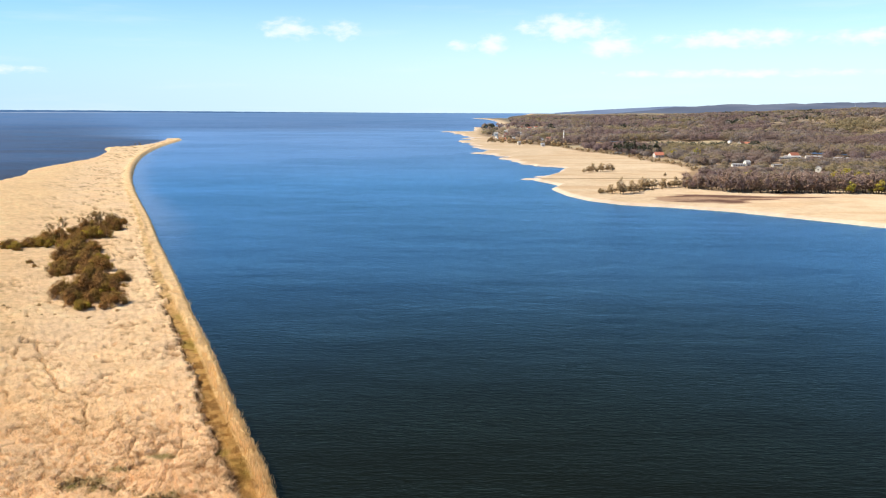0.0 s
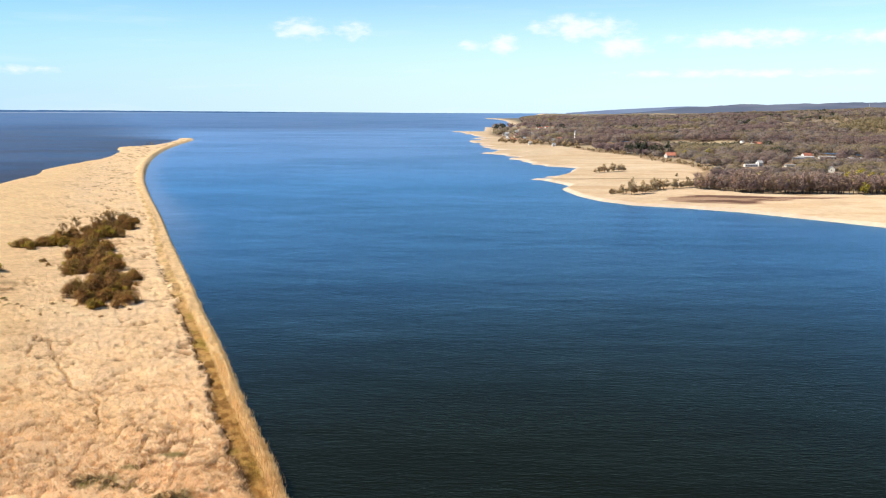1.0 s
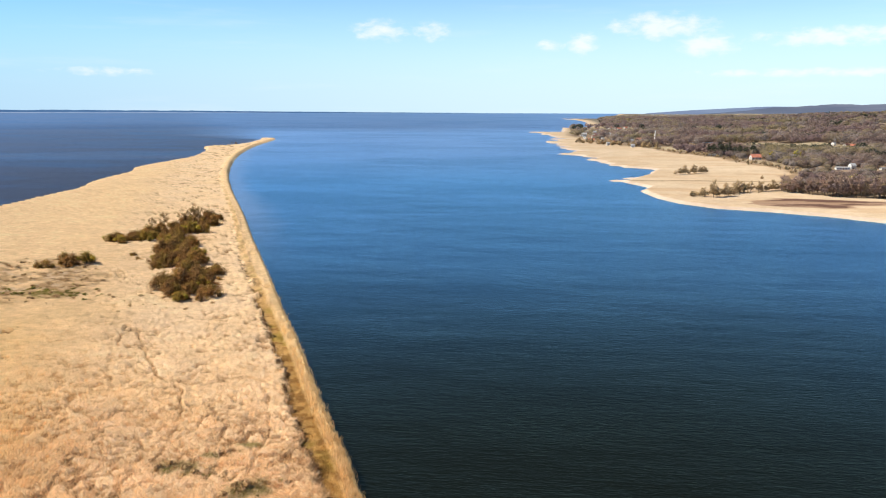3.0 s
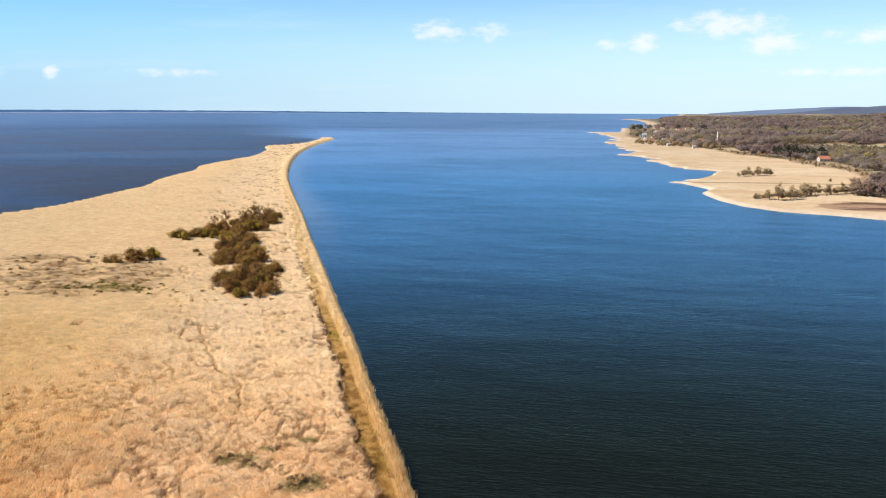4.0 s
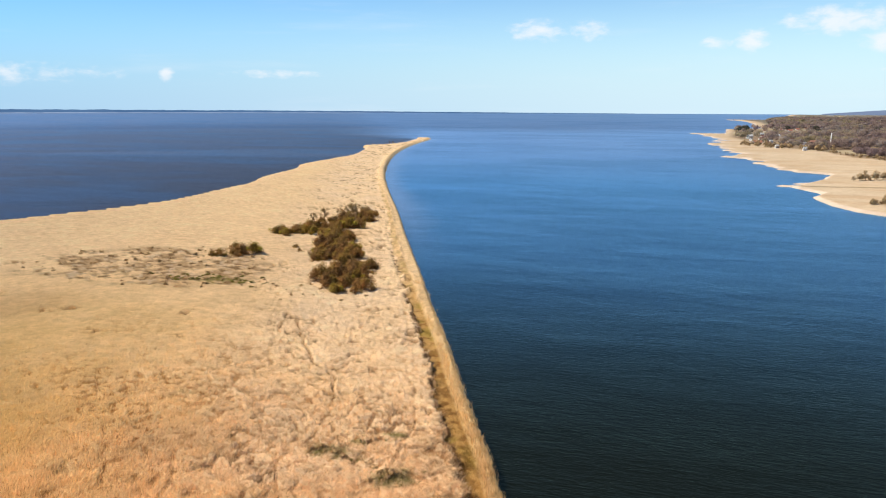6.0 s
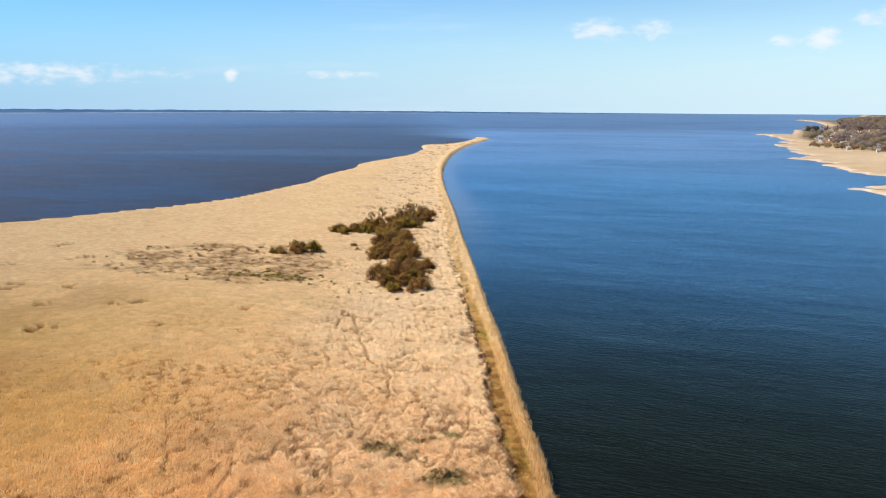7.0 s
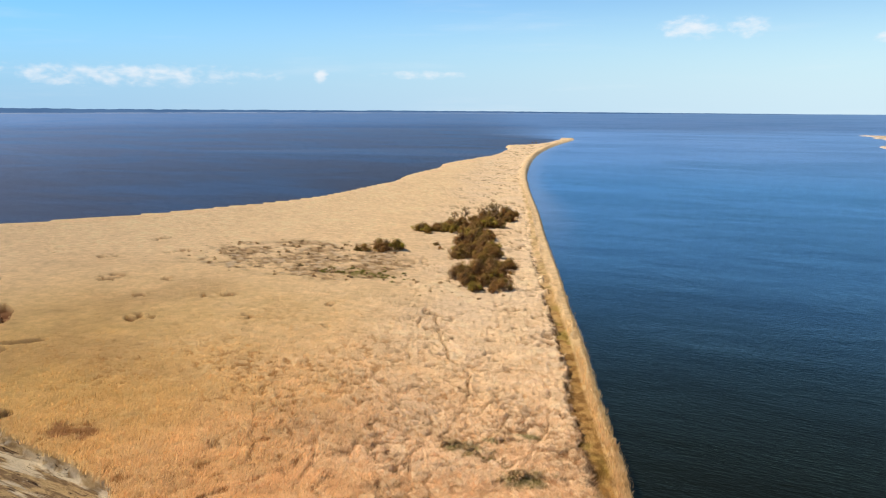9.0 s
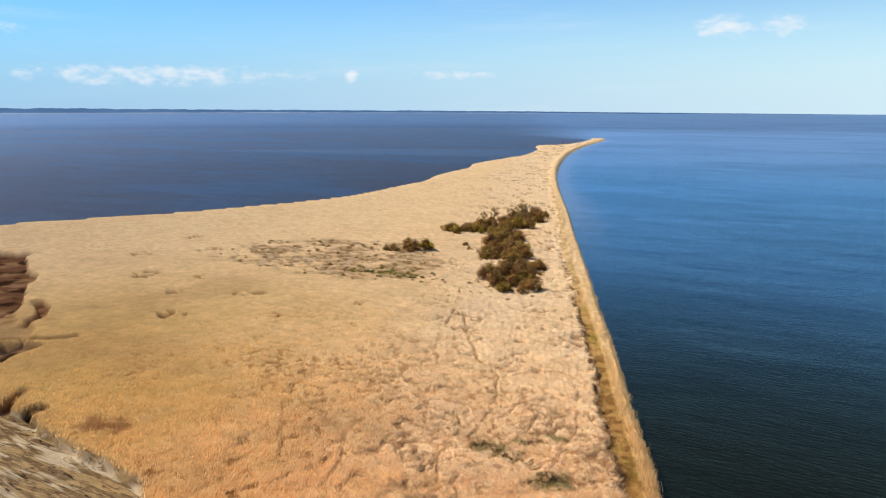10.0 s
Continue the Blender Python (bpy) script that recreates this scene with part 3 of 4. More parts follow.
def land():
    turns = np.r_[np.arange(-110, -38, 2.0), np.arange(-38, 3.0, 0.12)]
    x, y, q = fan(turns, np.r_[np.geomspace(240, 1100, 420), np.geomspace(1106, 4650, 110)])
    d = inland(x, y, COAST) + 7 * (rough(x, y, 30, 65) - 0.5) * np.clip(np.hypot(x, y) / 700, 0.3, 1.0)
    d += 30 * (rough(x * 0.7, y * 2.2, 40, 66, 3) - 0.55) * ramp(np.hypot(x, y), 480, 650) * (1 - ramp(d, 20, 45))
    for a, b, w in BARS:
        d = np.maximum(d, (w - away(x, y, [a, b])) * 0.5)
    z = land_height(x, y) * ramp(d, -0.2, 2.5) - 0.8 * (1 - ramp(d, -4, 0.2))
    wood = ramp(inland(x, y, WOOD_EDGE), -6, 6)
    c = np.tile(np.array([0.51, 0.4, 0.28]), (len(x), 1))

    def lay(c, mask, colour):
        return c + (np.array(colour) - c) * mask[:, None]

    c = lay(c, 0.5 * ramp(rough(x, y, 60, 67, 4), 0.4, 0.7), (0.47, 0.35, 0.23))
    c = lay(c, 0.45 * ramp(rough(x * 0.4, y * 1.6, 14, 77, 4), 0.52, 0.7), (0.42, 0.28, 0.16))
    c = lay(c, 0.6 * (1 - ramp(d, 1.0, 3.5)), (0.68, 0.56, 0.46))
    c = lay(c, 0.8 * (1 - ramp(away(x, y, WOOD_EDGE[5:14]) + 14 * (rough(x, y, 15, 79) - 0.5), 4.0, 10.0)), (0.24, 0.16, 0.095))
    wet = inland(x, y, WET) + 9 * (rough(x * 0.4, y * 1.4, 9, 69, 4) - 0.4)
    c = lay(c, ramp(wet, -0.6, 0.8) * 0.75, (0.24, 0.145, 0.1))
    c = lay(c, ramp(wet, 1.2, 2.2) * ramp(rough(x * 0.3, y * 1.5, 7, 70, 3), 0.35, 0.5), (0.12, 0.07, 0.055))
    ditch = 1 - ramp(away(x, y, [(58, 437), (95, 441), (150, 439), (168, 445)]), 1.2, 3.0)
    c = lay(c, ditch * 0.8, (0.2, 0.15, 0.08))
    c = lay(c, wood, (0.26, 0.195, 0.14))
    field = wood * np.maximum(ramp(rough(x, y * 0.5, 130, 71, 2), 0.74, 0.76), cleared(x, y))
    reach = np.hypot(x, y)
    c = lay(c, ramp(reach, 1300, 1700) * ramp(inland(x, y, COAST), 12, 45), (0.17, 0.155, 0.13))
    c = lay(c, field, (0.36, 0.29, 0.19))
    verts, faces, tint = trimmed(x, y, z, q, d > -6, c)
    me = mesh_from("ground", metres(verts), faces, LAND, tint, smooth=True)
    tagged(new("ground", me), "reed meadows of the far shore rising to wooded hills", "ground", kind="structure")


def ridge(name, label, mat, turns, tops, reach, seed, bumps, base=-1.0, deep=120.0):
    """A long far ridge with a front, a crest and a back."""
    a = np.arange(turns[0], turns[-1], 0.08)
    top = np.interp(a, turns, tops)
    top = top * (1 + bumps * (rough(a * 14, 0 * a, 9, seed, 4) - 0.5))
    rows = [(reach - deep, 0 * top + base), (reach - deep * 0.93, top * 0.55), (reach - deep * 0.5, top * 0.9), (reach, top), (reach + deep * 0.3, 0 * top + base)]
    v = np.concatenate([np.c_[-np.sin(np.radians(a)) * r, np.cos(np.radians(a)) * r, z] for r, z in rows])
    i = np.arange(len(rows) * len(a)).reshape(len(rows), -1)
    q = np.stack([i[:-1, :-1], i[:-1, 1:], i[1:, 1:], i[1:, :-1]], -1).reshape(-1, 4)
    tagged(new(name, mesh_from(name, metres(v), q, mat)), label, "backdrop", kind="structure")


water()
spit()
land()
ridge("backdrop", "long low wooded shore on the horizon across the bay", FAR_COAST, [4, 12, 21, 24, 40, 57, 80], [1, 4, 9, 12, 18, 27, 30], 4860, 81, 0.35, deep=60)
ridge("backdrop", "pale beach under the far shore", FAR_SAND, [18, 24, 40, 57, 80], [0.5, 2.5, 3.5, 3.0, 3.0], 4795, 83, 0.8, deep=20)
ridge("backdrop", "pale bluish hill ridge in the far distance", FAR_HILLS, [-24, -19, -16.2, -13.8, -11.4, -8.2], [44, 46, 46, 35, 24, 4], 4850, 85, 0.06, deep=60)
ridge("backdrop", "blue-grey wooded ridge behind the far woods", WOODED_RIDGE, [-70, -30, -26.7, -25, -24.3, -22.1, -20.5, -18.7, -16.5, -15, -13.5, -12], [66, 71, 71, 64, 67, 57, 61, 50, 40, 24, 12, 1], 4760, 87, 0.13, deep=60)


# ---- reeds standing on the spit ----
def reed_blades():
    rng = np.random.default_rng(11)
    k = 175000
    a, dip = np.radians(rng.uniform(8, 64, k)), np.radians(rng.triangular(9.5, 31.5, 31.5, k))
    r = EYE / np.tan(dip)
    x, y = -np.sin(a) * r, np.cos(a) * r
    keep = inland(x, y, SPIT) > 0.3
    x, y, r = x[keep], y[keep], r[keep]
    bank, path_in, path, lodged, mud, mown, scrub, trodden = zones(x, y)
    keep = rng.uniform(size=len(x)) > np.maximum(np.maximum(0.1 * path, 0.98 * ramp(mown, 0.0, 0.3)), np.maximum(np.maximum(0.99 * mud, 0.75 * trodden), 0.1 * lodged))
    x, y, r, lodged, path, mown, bank = x[keep], y[keep], r[keep], lodged[keep], path[keep], mown[keep], bank[keep]
    z, tint = spit_height(x, y), spit_tint(x, y)
    low = np.clip(path + mown, 0, 1)
    tint = tint * np.where(rng.uniform(size=(len(x), 1)) < 0.03, np.array([0.45, 0.36, 0.28]), 1.0)
    tall = rng.uniform(0.18, 0.5, len(x)) * (0.35 + 1.2 * rough(x, y, 1.2, 106, 2)) * (1 - 0.7 * ramp(r, 95, 170)) * (1 - 0.25 * lodged) * (1 - 0.5 * low) * np.clip(r / 150, 1, 1.7) ** 0.5
    lean = rng.normal(size=(len(x), 2)) * (0.3 + 1.3 * lodged)[:, None] + np.array([0.3, 0.2])
    verts, tints = [], []
    for _ in range(3):
        turn = rng.uniform(0, 2 * np.pi, len(x))
        half = rng.uniform(0.03, 0.07, len(x)) * np.clip(r / 110, 1, 2.8) * (1 - 0.3 * lodged)
        bx, by = x + rng.normal(size=len(x)) * 0.25, y + rng.normal(size=len(x)) * 0.25
        dx, dy = np.cos(turn) * half, np.sin(turn) * half
        h = tall * rng.uniform(0.7, 1.2, len(x))
        tip = np.c_[bx + lean[:, 0] * h + rng.normal(size=len(x)) * 0.1, by + lean[:, 1] * h + rng.normal(size=len(x)) * 0.1, z + h]
        verts.append(np.stack([np.c_[bx - dx, by - dy, z - 0.25], np.c_[bx + dx, by + dy, z - 0.25], tip], 1).reshape(-1, 3))
        tints.append(np.repeat(tint, 3, 0))
    verts = np.concatenate(verts)
    me = mesh_from("reeds", metres(verts), np.arange(len(verts)).reshape(-1, 3), BLADES, np.concatenate(tints))
    tagged(new("reeds", me), "dry straw-coloured reeds standing and bent over the marsh", "reeds", kind="stuff")


def reed_fringe():
    """The tall plumed reeds between the path and the water."""
    rng = np.random.default_rng(12)
    line = np.array(EAST)
    k = 62000
    run = np.r_[0, np.cumsum(np.hypot(*np.diff(line, axis=0).T))]
    near = np.hypot(*line.T)
    s = rng.uniform(size=k) ** 0.25
    end = run[np.argmin(np.abs(near - 70))]
    at = end - (1 - s) * 420
    x, y = np.interp(at, run, line[:, 0]), np.interp(at, run, line[:, 1])
    tx, ty = np.interp(at + 1, run, line[:, 0]) - x, np.interp(at + 1, run, line[:, 1]) - y
    norm = np.hypot(tx, ty) + 1e-9
    inx, iny = ty / norm, -tx / norm
    depth = np.interp(np.hypot(x, y), [60, 90, 160, 210, 300, 1000], [0.9, 1.1, 2.2, 3.1, 2.6, 3.0])
    side = 0.25 + rng.uniform(0.0, 1.0, k) * depth
    sign = np.where(inland(x + inx, y + iny, SPIT) > 0, 1, -1)
    x, y = x + inx * side * sign, y + iny * side * sign
    grown = rng.uniform(1.5, 1.85, k) * (0.55 + 0.85 * rough(x, y, 2.2, 91, 2)) * (1 - 0.3 * ramp(np.hypot(x, y), 200, 350))
    lean = rng.normal(size=(k, 2)) * 0.08 + np.array([0.08, 0.03])
    half = rng.uniform(0.025, 0.055, k) * np.clip(np.hypot(x, y) / 120, 1, 2.0)
    turn = rng.uniform(0, np.pi, k)
    dx, dy = np.cos(turn) * half, np.sin(turn) * half
    tip = np.c_[x + lean[:, 0] * grown, y + lean[:, 1] * grown, grown]
    verts = np.stack([np.c_[x - dx, y - dy, 0 * x - 0.1], np.c_[x + dx, y + dy, 0 * x - 0.1], tip + np.c_[dx, dy, 0 * x] * 0.5], 1).reshape(-1, 3)
    c = np.array([0.78, 0.54, 0.25]) + (np.array([0.9, 0.71, 0.42]) - np.array([0.78, 0.54, 0.25])) * rng.uniform(size=(k, 1))
    me = mesh_from("reed_fringe", metres(verts), np.arange(3 * k).reshape(-1, 3), BLADES, np.repeat(c, 3, 0))
    tagged(new("reed_fringe", me), "tall plumed golden reeds along the water's edge", "reeds", kind="stuff")


# ---- shrubs and trees ----
def rod(bm, a, b, ra, rb, sides=5):
    """A tapering limb."""
    a, b = Vector(a), Vector(b)
    turn = (b - a).to_track_quat("Z", "Y").to_matrix()
    rings = [[bm.verts.new(p + turn @ Vector((math.cos(2 * math.pi * i / sides) * r, math.sin(2 * math.pi * i / sides) * r, 0))) for i in range(sides)] for p, r in ((a, ra), (b, rb))]
    for i in range(sides):
        j = (i + 1) % sides
        bm.faces.new((rings[0][i], rings[0][j], rings[1][j], rings[1][i]))
    bm.faces.new(rings[1])


def shrub_kind(seed, tall, wide, colours, count, size, label="olive-brown willow shrub with budding twigs", group="willow scrub on the spit", name="shrub"):
    """A shrub: a bundle of stems and a crown of sprays in uneven clumps."""
    rng = np.random.default_rng(seed)
    top = thing(name, label, name, group)
    bm = bmesh.new()
    clumps = []
    for _ in range(14):
        t, d = rng.uniform(0, 2 * np.pi), rng.uniform(0.1, 1.1)
        p = (math.cos(t) * wide * d * 0.8, math.sin(t) * wide * d * 0.8, tall * rng.uniform(0.3, 0.9) * (1.05 - 0.35 * d))
        rod(bm, (p[0] * 0.1, p[1] * 0.1, -0.4), p, 0.07, 0.025, 4)
        clumps.append((*p, wide * rng.uniform(0.18, 0.46)))
    part("woody_base", bm, BARK, top)
    c = np.array(clumps)
    i = rng.integers(0, len(c), count)
    d = rng.normal(size=(count, 3))
    d *= (1.15 * rng.uniform(0.0, 1.0, count) ** 0.55 / np.linalg.norm(d, axis=1))[:, None]
    p = c[i, :3] + d * c[i, 3:] * [1, 1, 0.95]
    p[:, 2] = np.abs(p[:, 2]) + 0.05
    v, f = leaves(p, rng.uniform(0.6, 1.4, count) * size, rng, d * 0.6 + [0, 0, 0.75], 0.4, 2.9)
    pick = np.array(colours)[rng.integers(0, len(colours), len(c))][i] * rng.uniform(0.75, 1.25, (count, 1))
    mesh_part("crown", mesh_from("crown", v, f, TWIGS, np.repeat(pick, 3, 0), normals=np.repeat(d + [0, 0, 0.25] + rng.normal(size=d.shape) * 0.55, 3, 0)), top)
    return top


def tree_kind(seed, tall, wide, colours, count, size, label, bark, group, trunk_share=0.35, low=0, name="tree"):
    """A bare or budding tree: tapered trunk, limbs, and a crown of twig sprays in clumps with gaps."""
    rng = np.random.default_rng(seed)
    top = thing(name, label, "tree", group)
    bm = bmesh.new()
    fork = tall * trunk_share
    rod(bm, (0, 0, -0.5), (0, 0, fork), tall * 0.022, tall * 0.016, 6)
    rod(bm, (0, 0, fork), (0.03 * tall, 0, tall * 0.86), tall * 0.015, tall * 0.004, 5)
    clumps = [(0.02 * tall, 0, tall * 0.86, wide * 0.4)]
    for _ in range(11):
        t, h = rng.uniform(0, 2 * np.pi), rng.uniform(0.0, 0.75)
        z0 = fork + (tall - fork) * h * 0.8
        reach = wide * rng.uniform(0.45, 0.95) * (1 - 0.45 * h)
        tip = (math.cos(t) * reach, math.sin(t) * reach, min(z0 + reach * rng.uniform(0.5, 1.1), tall * 0.92))
        rod(bm, (0, 0, z0), tip, tall * 0.008, tall * 0.003, 4)
        clumps.append((*tip, wide * rng.uniform(0.28, 0.5)))
    for _ in range(low):
        t, d = rng.uniform(0, 2 * np.pi), rng.uniform(0.2, 0.8)
        clumps.append((math.cos(t) * wide * d, math.sin(t) * wide * d, tall * rng.uniform(0.28, 0.55), wide * rng.uniform(0.35, 0.5)))
    part("trunk", bm, bark, top)
    c = np.array(clumps)
    i = rng.integers(0, len(c), count)
    d = rng.normal(size=(count, 3))
    d *= (rng.uniform(0.2, 1.0, count) / np.linalg.norm(d, axis=1))[:, None]
    p = c[i, :3] + d * c[i, 3:]
    v, f = leaves(p, rng.uniform(0.6, 1.4, count) * size, rng, d + [0, 0, 0.2], 0.5, 2.2)
    pick = np.array(colours)[rng.integers(0, len(colours), len(c))][i] * rng.uniform(0.75, 1.25, (count, 1))
    swell = (p - [0, 0, tall * 0.5]) / wide + d / c[i, 3:] * 0.6 * wide + rng.normal(size=d.shape) * 0.3
    mesh_part("crown", mesh_from("crown", v, f, TWIGS, np.repeat(pick, 3, 0), normals=np.repeat(swell, 3, 0)), top)
    return top


def ground_at(x, y):
    x, y = np.array([float(x)]), np.array([float(y)])
    return float(spit_height(x, y)[0] if x[0] < 0 else land_height(x, y)[0])


def plant(kinds, spots, rng, lo=0.8, hi=1.25, sink=0.0):
    """Copies of the kinds at the spots (x, y, size); the first use of a kind is the kind itself."""
    used = set()
    for x, y, size in spots:
        k = int(rng.integers(0, len(kinds)))
        s = size * rng.uniform(lo, hi)
        m = stand(x, y, ground_at(x, y) - sink, rng.uniform(0, 360), (s, s, s * rng.uniform(0.9, 1.12)))
        if k in used:
            ob = copy_thing(kinds[k], pose(0, 0, 0))
            ob.matrix_basis = m
        else:
            used.add(k)
            kinds[k].matrix_basis = m


OLIVE, BROWN, LIME, RUST = (0.36, 0.235, 0.065), (0.29, 0.165, 0.07), (0.46, 0.36, 0.06), (0.36, 0.185, 0.065)


def willow_scrub():
    rng = np.random.default_rng(21)
    kinds = [shrub_kind(100 + i, 3.9, 3.1, [(OLIVE, BROWN, RUST), (BROWN, BROWN, OLIVE), (OLIVE, LIME, OLIVE), (RUST, BROWN, BROWN)][i % 4], 4600, 0.1) for i in range(7)]
    # strips of scrub: from, to, half width, count, size
    strips = [
        ((-76, 148), (-69, 153), 2.2, 7, 0.75), ((-79, 153), (-71, 158), 2.0, 9, 0.85), ((-83, 158), (-72, 165), 2.8, 9, 0.85), ((-88, 169), (-76, 177), 3.2, 9, 0.9), ((-95, 182), (-86, 189), 3.0, 10, 0.85),
        ((-101, 199), (-94, 205), 3.5, 9, 0.9), ((-107, 214), (-101, 219), 4.0, 9, 0.95), ((-117, 227), (-105, 235), 4.0, 15, 0.85), ((-125, 240), (-108, 250), 4.5, 18, 0.8), ((-120, 261), (-113, 265), 2.5, 9, 0.6), ((-119, 220), (-111, 229), 2.5, 9, 0.65), ((-121, 208), (-113, 222), 3.0, 12, 0.6),
        ((-118, 257), (-112, 262), 3.0, 7, 0.7), ((-126, 210), (-113, 221), 2.0, 20, 0.66), ((-123, 224), (-117, 231), 2.5, 7, 0.75), ((-92, 176), (-98, 192), 3.0, 8, 0.8),
        ((-101, 191), (-91, 197), 3.0, 12, 0.8), ((-93, 182), (-85, 186), 3.0, 10, 0.8), ((-104, 206), (-98, 212), 3.0, 8, 0.85), ((-84, 164), (-72, 171), 3.4, 7, 0.75),
    ]
    spots = []
    for a, b, w, count, size in strips:
        for _ in range(count):
            k, off = rng.uniform(), rng.normal(size=2) * w * 0.42
            spots.append((a[0] + (b[0] - a[0]) * k + off[0], a[1] + (b[1] - a[1]) * k + off[1], size * rng.uniform(0.55, 1.25)))
    spots += [(-107, 192, 0.5), (-104, 189, 0.35), (-112, 178, 0.85), (-114, 176, 0.8), (-116, 175, 0.75), (-119, 173, 0.7), (-121, 172, 0.6), (-117, 178, 0.75), (-113, 180, 0.7)]
    plant(kinds, spots, rng, sink=0.6)
    low = [shrub_kind(150 + i, 1.0, 1.1, [(0.62, 0.42, 0.24), (0.5, 0.31, 0.15), (0.55, 0.38, 0.19)], 420, 0.11, "low dry tussock among the reeds", "tussocks in the marsh", "tussock") for i in range(4)]
    spots = []
    while len(spots) < 215:
        x, y = rng.uniform(-165, -94), rng.uniform(133, 184)
        if within(np.array([x]), np.array([y]), SCRUB)[0] and rng.uniform() < 0.25 + rough(np.array([x]), np.array([y]), 9, 15)[0] ** 2:
            spots.append((x, y, rng.uniform(0.2, 0.65)))
    green = [shrub_kind(160 + i, 0.8, 1.2, [(0.27, 0.25, 0.055), (0.33, 0.25, 0.09), (0.2, 0.18, 0.045)], 420, 0.11, "low clump of green sedge in the marsh", "sedge in the marsh", "sedge_clump") for i in range(2)]
    plant(green, [(-105 + 6.5 * rng.normal(), 149.5 + 3.2 * rng.normal(), rng.uniform(0.3, 0.7)) for _ in range(60)]
          + [(-39 + 2.4 * rng.normal(), 77 + 1.0 * rng.normal(), rng.uniform(0.12, 0.32)) for _ in range(40)]
          + [(-29.6 + 1.3 * rng.normal(), 72.6 + 1.4 * rng.normal(), rng.uniform(0.12, 0.36)) for _ in range(44)]
          + [(-33 + 0.9 * rng.normal(), 82 + 0.4 * rng.normal(), rng.uniform(0.12, 0.28)) for _ in range(12)], rng, sink=0.25)
    for _ in range(24):
        spots.append((-82 + rng.normal() * 8, 150 + rng.normal() * 6, rng.uniform(0.3, 0.7)))
    for cx, cy, wx, wy, count in ((-38.8, 76.4, 2.0, 0.8, 20), (-33.5, 75.5, 1.2, 0.8, 6), (-29.4, 72.6, 1.2, 1.2, 13)):
        for _ in range(count):
            spots.append((cx + rng.normal() * wx, cy + rng.normal() * wy, rng.uniform(0.35, 0.75)))
    plant(low, spots, rng, sink=0.3)
    bare = [tree_kind(130 + i, 7.0, 2.4, [(0.36, 0.25, 0.12), (0.3, 0.2, 0.09)], 1200, 0.14, "small bare willow tree above the scrub", BARK, "small trees in the scrub", 0.3, 5) for i in range(2)]
    plant(bare, [(-121, 251, 0.85), (-119, 254, 1.0), (-117, 256, 0.95), (-115.5, 258, 0.8), (-125, 246, 0.75), (-128, 243, 0.7), (-119, 257, 0.9), (-323, 800, 0.5), (-320, 803, 0.55), (-317, 799, 0.4)], rng, 0.95, 1.05, 1.0)


# the woods' browns hold a little bluish haze, painted into the base colours
ALDER, GREYED, BUD, PURPLE, PINE = (0.28, 0.215, 0.185), (0.31, 0.265, 0.24), (0.315, 0.265, 0.165), (0.25, 0.185, 0.18), (0.07, 0.08, 0.06)


